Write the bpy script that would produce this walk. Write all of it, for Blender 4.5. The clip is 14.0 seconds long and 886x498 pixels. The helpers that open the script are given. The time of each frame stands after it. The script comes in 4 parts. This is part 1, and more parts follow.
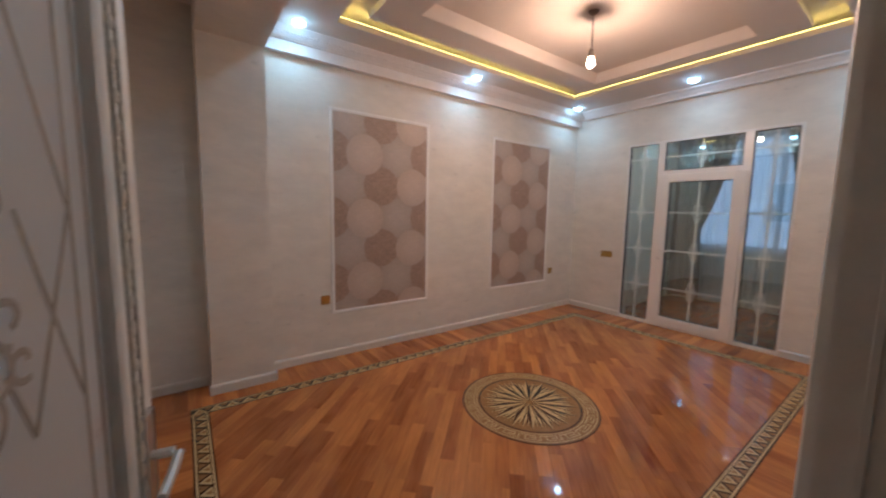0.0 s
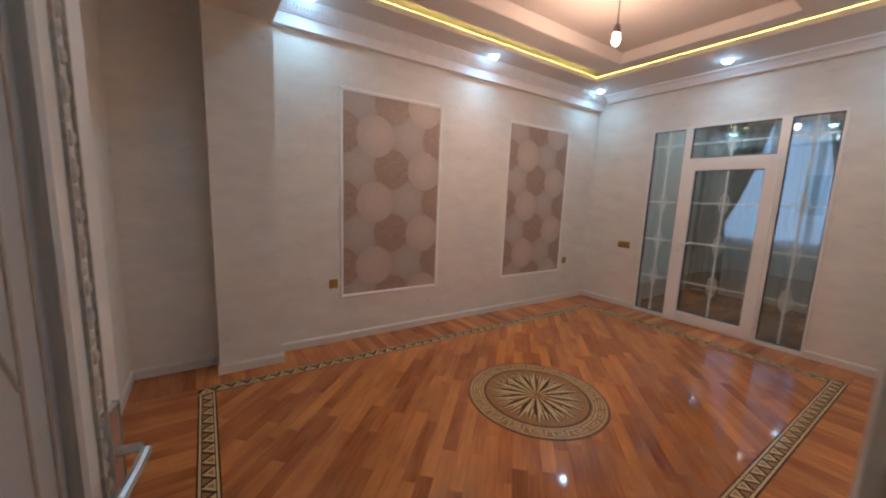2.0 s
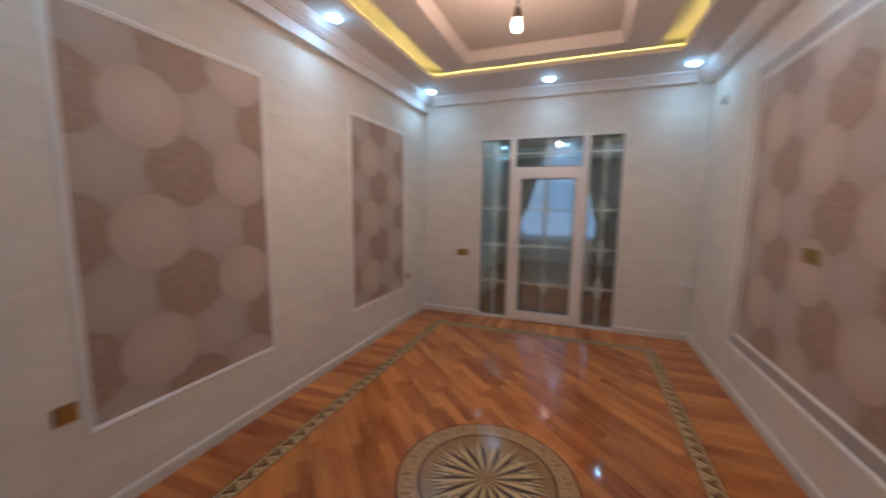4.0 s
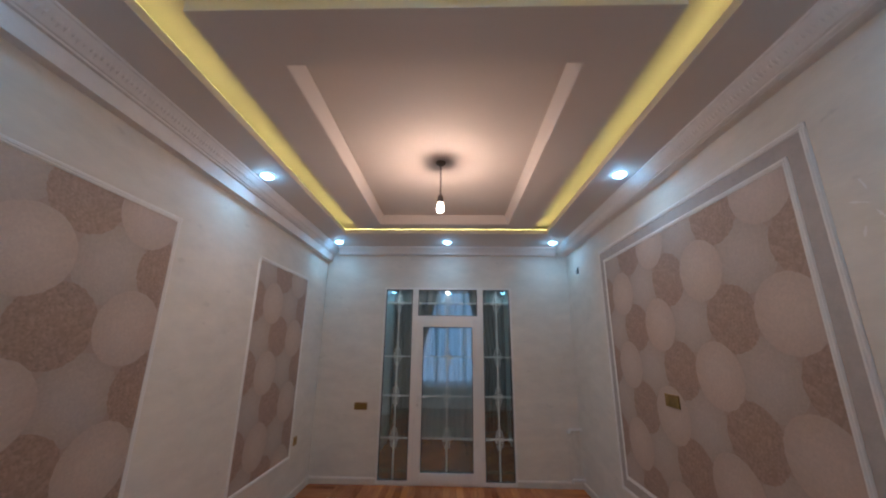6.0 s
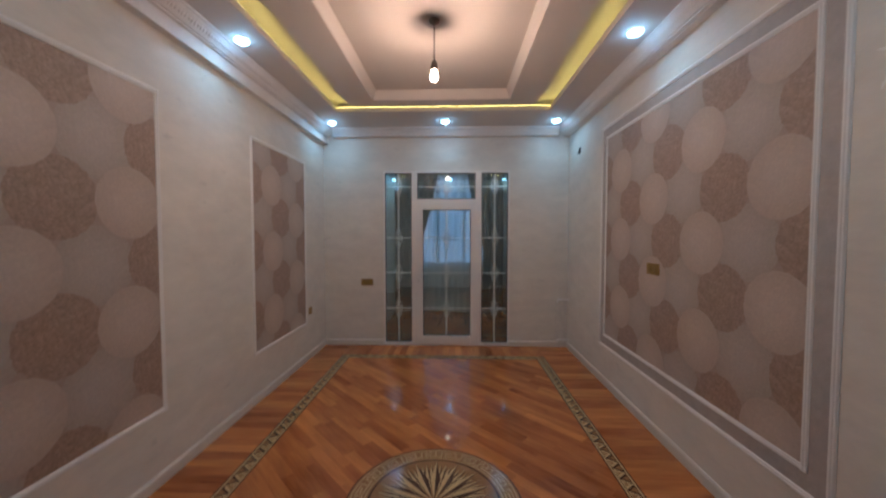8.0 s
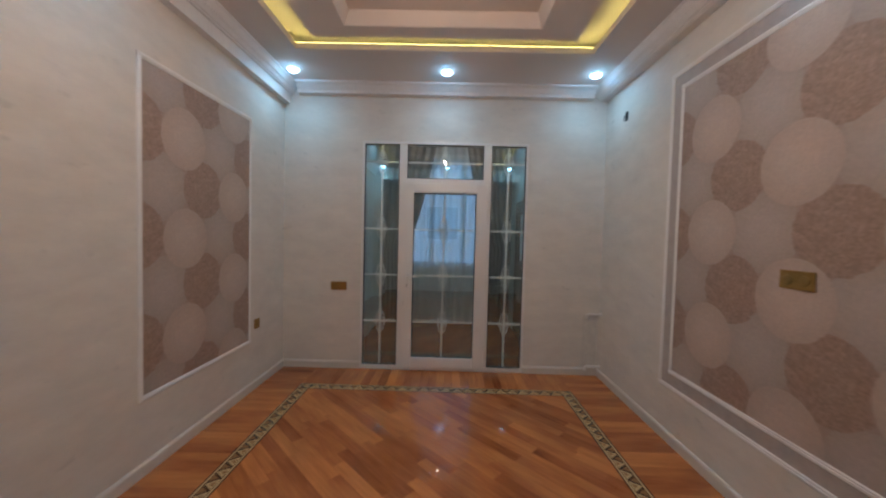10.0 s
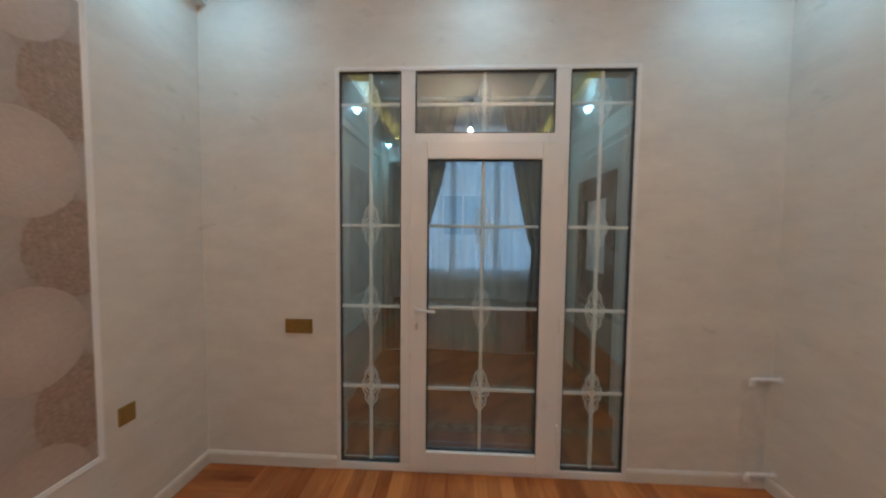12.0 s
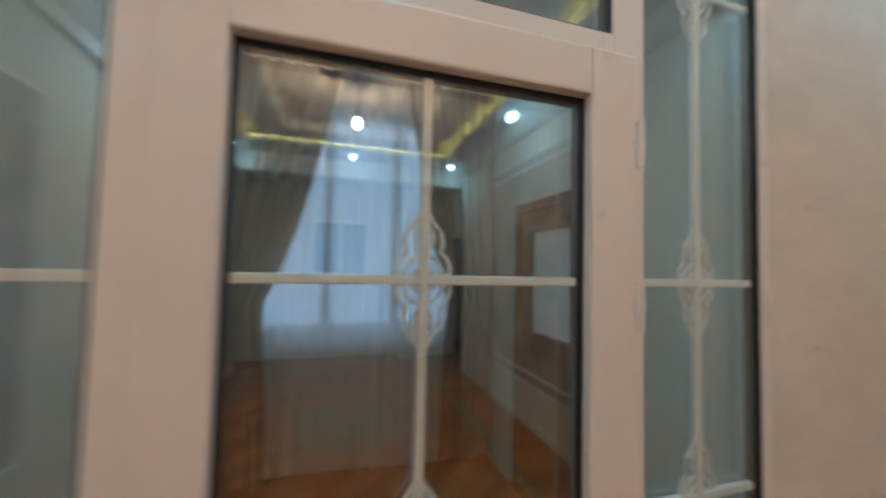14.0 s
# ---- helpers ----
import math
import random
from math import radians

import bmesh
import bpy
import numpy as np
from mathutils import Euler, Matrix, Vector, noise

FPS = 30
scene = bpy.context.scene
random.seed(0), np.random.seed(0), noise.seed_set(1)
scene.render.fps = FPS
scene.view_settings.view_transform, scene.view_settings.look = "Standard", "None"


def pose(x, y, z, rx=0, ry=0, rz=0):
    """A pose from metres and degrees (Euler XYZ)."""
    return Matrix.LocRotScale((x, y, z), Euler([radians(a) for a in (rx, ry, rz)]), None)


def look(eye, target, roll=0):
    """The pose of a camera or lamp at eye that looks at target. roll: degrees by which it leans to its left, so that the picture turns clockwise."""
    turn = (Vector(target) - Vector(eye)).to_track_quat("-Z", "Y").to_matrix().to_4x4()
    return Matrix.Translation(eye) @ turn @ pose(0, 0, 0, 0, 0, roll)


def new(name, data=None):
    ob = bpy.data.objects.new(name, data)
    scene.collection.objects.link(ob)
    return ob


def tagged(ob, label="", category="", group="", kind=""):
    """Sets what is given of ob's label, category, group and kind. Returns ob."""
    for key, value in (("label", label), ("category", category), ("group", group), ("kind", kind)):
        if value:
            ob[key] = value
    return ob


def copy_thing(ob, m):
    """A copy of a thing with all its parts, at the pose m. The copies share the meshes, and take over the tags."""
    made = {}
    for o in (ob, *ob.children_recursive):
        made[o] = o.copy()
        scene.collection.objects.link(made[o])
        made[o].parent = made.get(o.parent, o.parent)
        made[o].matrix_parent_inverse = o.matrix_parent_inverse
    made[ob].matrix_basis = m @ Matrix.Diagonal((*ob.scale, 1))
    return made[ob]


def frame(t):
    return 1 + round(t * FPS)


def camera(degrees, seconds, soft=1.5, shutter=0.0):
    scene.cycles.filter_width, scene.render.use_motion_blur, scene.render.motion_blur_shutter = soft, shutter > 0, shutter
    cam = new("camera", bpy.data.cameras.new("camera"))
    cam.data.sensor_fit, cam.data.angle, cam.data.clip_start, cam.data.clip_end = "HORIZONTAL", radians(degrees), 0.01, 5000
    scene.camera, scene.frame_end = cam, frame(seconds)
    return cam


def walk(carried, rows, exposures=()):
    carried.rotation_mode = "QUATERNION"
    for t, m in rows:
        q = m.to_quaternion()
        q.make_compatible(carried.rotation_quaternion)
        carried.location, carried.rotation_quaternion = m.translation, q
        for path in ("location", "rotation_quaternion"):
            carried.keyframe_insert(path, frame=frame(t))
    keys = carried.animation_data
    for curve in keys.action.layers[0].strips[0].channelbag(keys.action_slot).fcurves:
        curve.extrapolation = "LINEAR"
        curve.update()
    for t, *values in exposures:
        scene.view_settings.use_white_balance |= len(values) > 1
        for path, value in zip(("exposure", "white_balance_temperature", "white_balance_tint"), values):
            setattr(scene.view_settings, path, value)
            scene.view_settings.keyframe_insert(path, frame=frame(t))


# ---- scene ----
cam = camera(102.2, 14.0, 2.1, 0.5)
PATH = [
    (0, (-0.31, -0.309, 1.524), (0.858, 1.3, 1.314), 1.0),
    (0.5, (-0.267, -0.298, 1.552), (1.032, 1.208, 1.341), 1.0),
    (1, (-0.265, -0.305, 1.54), (1.024, 1.21, 1.338), 1.2),
    (1.5, (-0.262, -0.319, 1.524), (0.952, 1.255, 1.307), 1.2),
    (2, (-0.225, -0.261, 1.523), (0.874, 1.384, 1.231), 2.2),
    (2.5, (-0.192, 0.027, 1.513), (0.898, 1.67, 1.178), 1.7),
    (3, (-0.188, 0.403, 1.539), (0.925, 2.028, 1.187), 3.0),
    (3.5, (-0.074, 0.735, 1.588), (1.183, 2.268, 1.324), 1.1),
    (3.7, (-0.037, 0.842, 1.591), (1.477, 2.129, 1.366), 1.1),
    (3.8, (-0.024, 0.917, 1.579), (1.626, 2.027, 1.369), 0.7),
    (4, (-0.014, 1.058, 1.605), (1.841, 1.766, 1.357), 0.7),
    (4.2, (0.002, 1.125, 1.597), (1.933, 1.588, 1.36), 0.2),
    (6.3, (-0.201, 1.429, 1.714), (1.722, 1.474, 2.261), 0.8),
    (6.5, (-0.199, 1.426, 1.71), (1.728, 1.464, 2.244), 1.1),
    (7, (-0.216, 1.402, 1.702), (1.739, 1.427, 2.122), 1.4),
    (7.5, (-0.216, 1.393, 1.662), (1.774, 1.424, 1.853), 0.7),
    (8, (-0.194, 1.367, 1.6), (1.804, 1.432, 1.521), 0.0),
    (8.2, (-0.172, 1.345, 1.581), (1.821, 1.437, 1.436), 0.8),
    (10.3, (1.271, 1.491, 1.492), (3.27, 1.499, 1.437), 1.1),
    (10.5, (1.441, 1.517, 1.505), (3.44, 1.496, 1.439), 0.4),
    (11, (1.876, 1.511, 1.5), (3.866, 1.644, 1.361), 0.1),
    (11.5, (2.318, 1.611, 1.492), (4.316, 1.621, 1.388), 1.5),
    (12, (2.748, 1.609, 1.539), (4.742, 1.715, 1.427), 0.6),
    (12.5, (3.145, 1.653, 1.54), (5.137, 1.79, 1.424), 1.6),
    (13, (3.606, 1.721, 1.562), (5.6, 1.713, 1.41), 1.1),
    (13.5, (3.978, 1.654, 1.583), (5.977, 1.674, 1.608), 0.2),
    (13.8, (4.166, 1.653, 1.58), (6.15, 1.414, 1.671), 0.4),
    (14, (4.278, 1.644, 1.586), (6.194, 1.08, 1.677), 1.4),
]
walk(cam, [(t, look(eye, target, roll)) for t, eye, target, roll in PATH],
     [(0.0, 0.24, 6900, 21), (1.0, 0.24, 6900, 21), (3.0, 0.24, 6800, 21), (4.2, 0.05, 6500, 18), (6.3, -0.38, 6000, 15), (8.2, -0.30, 6300, 16), (10.3, -0.08, 6400, 13), (11.5, 0.08, 6850, 12), (13.0, 0.14, 7150, 13), (14.0, 0.20, 7300, 14)])

# ---- light ----
world = bpy.data.worlds.new("sky")
scene.world = world
world.use_nodes = True
wn = world.node_tree
sky = wn.nodes.new("ShaderNodeTexSky")
sky.sky_type = "NISHITA"
sky.sun_disc = False
sky.sun_elevation = radians(38)
sky.sun_rotation = radians(-90)
wn.nodes["Background"].inputs["Strength"].default_value = 0.10
wn.links.new(sky.outputs[0], wn.nodes["Background"].inputs["Color"])


def lamp(name, kind, place, watts, colour, size, target=None):
    d = bpy.data.lights.new(name, kind)
    d.energy, d.color = watts, colour
    if kind == "POINT":
        d.shadow_soft_size = size
    ob = new(name, d)
    ob.matrix_world = look(place, target) if target else Matrix.Translation(place)
    return ob


sun = lamp("sun", "SUN", (0, 0, 20), 0.6, (1.0, 0.95, 0.88), 0, (12, 3, 12))
sun.data.angle = radians(15)

BULB = (2.51, 1.52, 2.79)
SPOTS = [(0.55, 2.98), (2.52, 2.98), (4.51, 2.98), (0.55, 1.49), (4.51, 1.49), (0.55, 0.06), (2.50, 0.06), (4.51, 0.06)]
SOFFIT = 3.08
lamp("bulb_light", "POINT", (BULB[0], BULB[1], BULB[2] - 0.022), 23, (1.0, 0.69, 0.49), 0.022)
down = lamp("bulb_light", "SPOT", (BULB[0], BULB[1], BULB[2] - 0.024), 10, (1.0, 0.69, 0.49), 0, (BULB[0], BULB[1], 0))
down.data.spot_size, down.data.spot_blend, down.data.shadow_soft_size = radians(179), 0.3, 0.022
BALCONY_SPOTS = [(6.38, 2.44), (6.38, 1.41), (6.38, 0.52)]
for sx, sy in SPOTS + BALCONY_SPOTS:
    d = lamp("downlight_light", "SPOT", (sx, sy, SOFFIT - 0.046), 6.0, (0.38, 0.77, 1.0), 0.03, (sx, sy, 0))
    d.data.spot_size, d.data.spot_blend, d.data.shadow_soft_size = radians(165), 0.9, 0.03

# ---- materials ----


def mat(name, colour, rough=0.5, metal=0.0, vary=0.0, scale=6.0, bump=0.0, bump_scale=40.0, coat=0.0, stretch=None, spec=0.5):
    m = bpy.data.materials.new(name)
    m.use_nodes = True
    n, l = m.node_tree.nodes, m.node_tree.links
    b = n["Principled BSDF"]
    b.inputs["Base Color"].default_value = (*colour, 1)
    b.inputs["Roughness"].default_value = rough
    b.inputs["Metallic"].default_value = metal
    b.inputs["Coat Weight"].default_value = coat
    b.inputs["Specular IOR Level"].default_value = spec
    co = n.new("ShaderNodeTexCoord")
    vec = co.outputs["Object"]
    if stretch:
        mp = n.new("ShaderNodeMapping")
        mp.inputs["Scale"].default_value = stretch
        l.new(vec, mp.inputs["Vector"])
        vec = mp.outputs[0]
    if vary:
        t = n.new("ShaderNodeTexNoise")
        t.inputs["Scale"].default_value, t.inputs["Detail"].default_value, t.inputs["Roughness"].default_value = scale, 8, 0.65
        l.new(vec, t.inputs["Vector"])
        r = n.new("ShaderNodeValToRGB")
        r.color_ramp.elements[0].position, r.color_ramp.elements[1].position = 0.3, 0.7
        r.color_ramp.elements[0].color = (*[c * (1 - vary) for c in colour], 1)
        r.color_ramp.elements[1].color = (*[min(1, c * (1 + vary * 0.6)) for c in colour], 1)
        l.new(t.outputs["Fac"], r.inputs["Fac"])
        l.new(r.outputs[0], b.inputs["Base Color"])
        q = n.new("ShaderNodeMapRange")
        q.inputs["To Min"].default_value, q.inputs["To Max"].default_value = rough * 0.85, min(1, rough * 1.2)
        l.new(t.outputs["Fac"], q.inputs["Value"])
        l.new(q.outputs[0], b.inputs["Roughness"])
    if bump:
        t2 = n.new("ShaderNodeTexNoise")
        t2.inputs["Scale"].default_value, t2.inputs["Detail"].default_value = bump_scale, 6
        l.new(vec, t2.inputs["Vector"])
        bp = n.new("ShaderNodeBump")
        bp.inputs["Strength"].default_value, bp.inputs["Distance"].default_value = bump, 0.01
        l.new(t2.outputs["Fac"], bp.inputs["Height"])
        l.new(bp.outputs[0], b.inputs["Normal"])
    return m


def glow(name, colour, strength):
    m = bpy.data.materials.new(name)
    m.use_nodes = True
    b = m.node_tree.nodes["Principled BSDF"]
    b.inputs["Base Color"].default_value = (*colour, 1)
    b.inputs["Emission Color"].default_value = (*colour, 1)
    b.inputs["Emission Strength"].default_value = strength
    return m


def glass(name, base, tint, rough=0.0):
    m = bpy.data.materials.new(name)
    m.use_nodes = True
    n, l = m.node_tree.nodes, m.node_tree.links
    n.remove(n["Principled BSDF"])
    tr, gl, mx = n.new("ShaderNodeBsdfTransparent"), n.new("ShaderNodeBsdfGlossy"), n.new("ShaderNodeMixShader")
    lw, pw, fr = n.new("ShaderNodeLayerWeight"), n.new("ShaderNodeMath"), n.new("ShaderNodeMath")
    pw.operation, fr.operation = "POWER", "MULTIPLY_ADD"
    lw.inputs["Blend"].default_value = 0.5
    l.new(lw.outputs["Facing"], pw.inputs[0])
    pw.inputs[1].default_value = 4.0
    l.new(pw.outputs[0], fr.inputs[0])
    fr.inputs[1].default_value, fr.inputs[2].default_value = 0.5, base
    tr.inputs["Color"].default_value = (*tint, 1)
    gl.inputs["Roughness"].default_value = rough
    gl.inputs["Color"].default_value = (0.84, 0.97, 0.97, 1)
    l.new(fr.outputs[0], mx.inputs[0])
    l.new(tr.outputs[0], mx.inputs[1])
    l.new(gl.outputs[0], mx.inputs[2])
    l.new(mx.outputs[0], n["Material Output"].inputs["Surface"])
    return m


def sheer(name, colour, open_part, through_part):
    m = bpy.data.materials.new(name)
    m.use_nodes = True
    n, l = m.node_tree.nodes, m.node_tree.links
    n.remove(n["Principled BSDF"])
    tr, df, ts = n.new("ShaderNodeBsdfTransparent"), n.new("ShaderNodeBsdfDiffuse"), n.new("ShaderNodeBsdfTranslucent")
    a, c = n.new("ShaderNodeMixShader"), n.new("ShaderNodeMixShader")
    df.inputs["Color"].default_value = ts.inputs["Color"].default_value = (*colour, 1)
    a.inputs[0].default_value, c.inputs[0].default_value = through_part, open_part
    l.new(df.outputs[0], a.inputs[1])
    l.new(ts.outputs[0], a.inputs[2])
    l.new(a.outputs[0], c.inputs[1])
    l.new(tr.outputs[0], c.inputs[2])
    l.new(c.outputs[0], n["Material Output"].inputs["Surface"])
    return m


def wood(name, dark, light, rough):
    """Lacquered parquet: each piece its own tone, grain along its own x."""
    m = bpy.data.materials.new(name)
    m.use_nodes = True
    n, l = m.node_tree.nodes, m.node_tree.links
    b = n["Principled BSDF"]
    co, oi = n.new("ShaderNodeTexCoord"), n.new("ShaderNodeObjectInfo")
    ad, mp = n.new("ShaderNodeVectorMath"), n.new("ShaderNodeMapping")
    sc = n.new("ShaderNodeVectorMath")
    sc.operation = "SCALE"
    sc.inputs[0].default_value = (37.0, 91.0, 13.0)
    l.new(oi.outputs["Random"], sc.inputs["Scale"])
    l.new(co.outputs["Object"], ad.inputs[0])
    l.new(sc.outputs[0], ad.inputs[1])
    mp.inputs["Scale"].default_value = (1.6, 26.0, 1.0)
    l.new(ad.outputs[0], mp.inputs["Vector"])
    g = n.new("ShaderNodeTexNoise")
    g.inputs["Scale"].default_value, g.inputs["Detail"].default_value, g.inputs["Distortion"].default_value = 2.2, 7, 0.9
    l.new(mp.outputs[0], g.inputs["Vector"])
    mp2 = n.new("ShaderNodeMapping")
    mp2.inputs["Scale"].default_value = (1.0, 3.5, 1.0)
    l.new(ad.outputs[0], mp2.inputs["Vector"])
    big = n.new("ShaderNodeTexNoise")
    big.inputs["Scale"].default_value, big.inputs["Detail"].default_value = 1.9, 3
    l.new(mp2.outputs[0], big.inputs["Vector"])
    s1, s2 = n.new("ShaderNodeMath"), n.new("ShaderNodeMath")
    s1.operation = s2.operation = "MULTIPLY_ADD"
    s1.inputs[1].default_value, s2.inputs[1].default_value = 0.42, 0.50
    l.new(oi.outputs["Random"], s1.inputs[0])
    l.new(g.outputs["Fac"], s2.inputs[0])
    s3 = n.new("ShaderNodeMath")
    s3.operation = "MULTIPLY_ADD"
    s3.inputs[1].default_value, s3.inputs[2].default_value = 0.95, -0.46
    l.new(big.outputs["Fac"], s3.inputs[0])
    l.new(s3.outputs[0], s2.inputs[2])
    l.new(s2.outputs[0], s1.inputs[2])
    r = n.new("ShaderNodeValToRGB")
    r.color_ramp.elements[0].position, r.color_ramp.elements[1].position = 0.05, 0.85
    r.color_ramp.elements[0].color, r.color_ramp.elements[1].color = (*dark, 1), (*light, 1)
    l.new(s1.outputs[0], r.inputs["Fac"])
    l.new(r.outputs[0], b.inputs["Base Color"])
    b.inputs["Roughness"].default_value = rough
    bp = n.new("ShaderNodeBump")
    bp.inputs["Strength"].default_value, bp.inputs["Distance"].default_value = 0.05, 0.004
    l.new(big.outputs["Fac"], bp.inputs["Height"])
    l.new(bp.outputs[0], b.inputs["Normal"])
    return m


def disc_paper(name, core, rim, speck):
    """Printed wallpaper disc: fades from its middle to its rim, with crackled grain."""
    m = bpy.data.materials.new(name)
    m.use_nodes = True
    n, l = m.node_tree.nodes, m.node_tree.links
    b = n["Principled BSDF"]
    co, ln, r = n.new("ShaderNodeTexCoord"), n.new("ShaderNodeVectorMath"), n.new("ShaderNodeValToRGB")
    ln.operation = "LENGTH"
    l.new(co.outputs["Object"], ln.inputs[0])
    mr = n.new("ShaderNodeMapRange")
    mr.inputs["From Max"].default_value = 0.21
    l.new(ln.outputs["Value"], mr.inputs["Value"])
    r.color_ramp.elements[0].position, r.color_ramp.elements[1].position = 0.35, 1.0
    r.color_ramp.elements[0].color, r.color_ramp.elements[1].color = (*core, 1), (*rim, 1)
    l.new(mr.outputs[0], r.inputs["Fac"])
    v, no = n.new("ShaderNodeTexVoronoi"), n.new("ShaderNodeTexNoise")
    v.inputs["Scale"].default_value, no.inputs["Scale"].default_value = 85, 30
    no.inputs["Detail"].default_value = 8
    l.new(co.outputs["Object"], v.inputs["Vector"])
    l.new(co.outputs["Object"], no.inputs["Vector"])
    mu, mm = n.new("ShaderNodeMath"), n.new("ShaderNodeMapRange")
    mu.operation = "MULTIPLY"
    l.new(v.outputs["Color"], mu.inputs[0])
    l.new(no.outputs["Fac"], mu.inputs[1])
    mm.inputs["From Max"].default_value = 0.5
    mm.inputs["To Min"].default_value, mm.inputs["To Max"].default_value = 1 - speck, 1 + speck * 0.8
    l.new(mu.outputs[0], mm.inputs["Value"])
    mix = n.new("ShaderNodeVectorMath")
    mix.operation = "SCALE"
    l.new(r.outputs[0], mix.inputs[0])
    l.new(mm.outputs[0], mix.inputs["Scale"])
    l.new(mix.outputs[0], b.inputs["Base Color"])
    b.inputs["Roughness"].default_value = 0.5
    bp = n.new("ShaderNodeBump")
    bp.inputs["Strength"].default_value, bp.inputs["Distance"].default_value = 0.25, 0.003
    l.new(mu.outputs[0], bp.inputs["Height"])
    l.new(bp.outputs[0], b.inputs["Normal"])
    return m


def smudged(m, scale, edge, strength):
    """Sparse darker smudges over a plaster colour."""
    n, l = m.node_tree.nodes, m.node_tree.links
    b = n["Principled BSDF"]
    src = b.inputs["Base Color"].links[0].from_socket
    co, mp, t, r, mx = n.new("ShaderNodeTexCoord"), n.new("ShaderNodeMapping"), n.new("ShaderNodeTexNoise"), n.new("ShaderNodeMapRange"), n.new("ShaderNodeVectorMath")
    mp.inputs["Scale"].default_value = (1, 1, 2.2)
    l.new(co.outputs["Object"], mp.inputs["Vector"])
    l.new(mp.outputs[0], t.inputs["Vector"])
    t.inputs["Scale"].default_value, t.inputs["Detail"].default_value = scale, 5
    l.new(t.outputs["Fac"], r.inputs["Value"])
    r.inputs["From Min"].default_value, r.inputs["From Max"].default_value = edge, edge + 0.08
    r.inputs["To Min"].default_value, r.inputs["To Max"].default_value = 1.0, 1 - strength
    mx.operation = "SCALE"
    l.new(src, mx.inputs[0])
    l.new(r.outputs[0], mx.inputs["Scale"])
    l.new(mx.outputs[0], b.inputs["Base Color"])
    return m


M_WALL = mat("wall_plaster", (0.75, 0.71, 0.65), 0.55, vary=0.10, scale=3.2, bump=0.16, bump_scale=9.0, stretch=(1, 1, 2.4))
smudged(M_WALL, 7.0, 0.66, 0.13)
M_PATCH = mat("fresh_plaster", (0.72, 0.685, 0.635), 0.7, vary=0.12, scale=16, bump=0.2, bump_scale=30)
M_CEIL = mat("ceiling_paint", (0.72, 0.67, 0.64), 0.7, vary=0.03, scale=3, bump=0.05, bump_scale=60)
M_TRIM = mat("trim_white", (0.86, 0.84, 0.82), 0.4, vary=0.04, scale=9, bump=0.06, bump_scale=30)
M_BASE = mat("baseboard_cream", (0.72, 0.67, 0.61), 0.42, vary=0.06, scale=9, bump=0.05, bump_scale=30)
M_CORNICE = mat("cornice_white", (0.80, 0.78, 0.77), 0.45, vary=0.05, scale=14, bump=0.15, bump_scale=45)
M_PVC = mat("pvc_white", (0.82, 0.80, 0.78), 0.28, vary=0.02, scale=5)
M_GASKET = mat("black_rubber", (0.015, 0.015, 0.016), 0.5)
M_BAR = mat("glazing_bar_white", (0.86, 0.85, 0.82), 0.35, vary=0.05, scale=30)
M_GLASS = glass("window_glass", 0.13, (0.96, 0.985, 0.98))
M_DARKGLASS = glass("dark_glass", 0.05, (0.75, 0.8, 0.8))
M_WOOD = wood("parquet_lacquered", (0.235, 0.052, 0.013), (0.72, 0.26, 0.076), 0.05)
M_INLAY_DARK = mat("inlay_dark", (0.075, 0.028, 0.012), 0.15, vary=0.25, scale=30)
M_INLAY_MID = mat("inlay_mid", (0.35, 0.175, 0.068), 0.15, vary=0.18, scale=18)
M_INLAY_LIGHT = mat("inlay_light", (0.68, 0.46, 0.225), 0.25, vary=0.15, scale=25, spec=0.2)
M_SUB = mat("subfloor_dark", (0.16, 0.06, 0.025), 0.6, vary=0.2)
M_GOLD = mat("brushed_gold", (0.42, 0.27, 0.09), 0.38, metal=0.75, vary=0.15, scale=40)
M_STEEL = mat("satin_nickel", (0.62, 0.60, 0.58), 0.3, metal=0.9, vary=0.06, scale=20)
M_BLACK = mat("hole_shade_black", (0.02, 0.02, 0.02), 0.8)
M_STRIP = glow("led_strip_yellow", (1.0, 0.85, 0.26), 9.0)
M_CRYSTAL = glow("crystal_lit", (0.30, 0.68, 1.0), 23.0)
M_CHROME = mat("chrome_ring", (0.8, 0.82, 0.85), 0.15, metal=1.0)
M_BULB = glow("bulb_lit", (1.0, 0.80, 0.62), 40.0)
M_CABLE = mat("cable_dark", (0.06, 0.05, 0.05), 0.5)
M_BRASSY = mat("bulb_socket", (0.20, 0.16, 0.14), 0.4, vary=0.1)
M_PAPER = mat("wallpaper_ground", (0.41, 0.315, 0.265), 0.55, vary=0.12, scale=20, bump=0.1, bump_scale=80)
M_PAPER_BORDER = mat("wallpaper_border", (0.47, 0.43, 0.41), 0.55, vary=0.14, scale=14, bump=0.12, bump_scale=70)
M_DISC = {"D": disc_paper("disc_brown", (0.375, 0.265, 0.21), (0.365, 0.26, 0.205), 0.22),
          "L": disc_paper("disc_cream", (0.56, 0.455, 0.395), (0.485, 0.385, 0.33), 0.07),
          "G": disc_paper("disc_grey", (0.475, 0.405, 0.365), (0.42, 0.345, 0.30), 0.07)}
DISC_R = {"D": (0.203, 0.0045), "L": (0.206, 0.0022), "G": (0.216, 0.0022)}
M_DOORPAINT = mat("door_cream_paint", (0.79, 0.74, 0.67), 0.4, vary=0.08, scale=12, bump=0.1, bump_scale=40)
M_CARVED = mat("carved_worn_gold", (0.58, 0.52, 0.44), 0.42, vary=0.3, scale=60, bump=0.3, bump_scale=120)
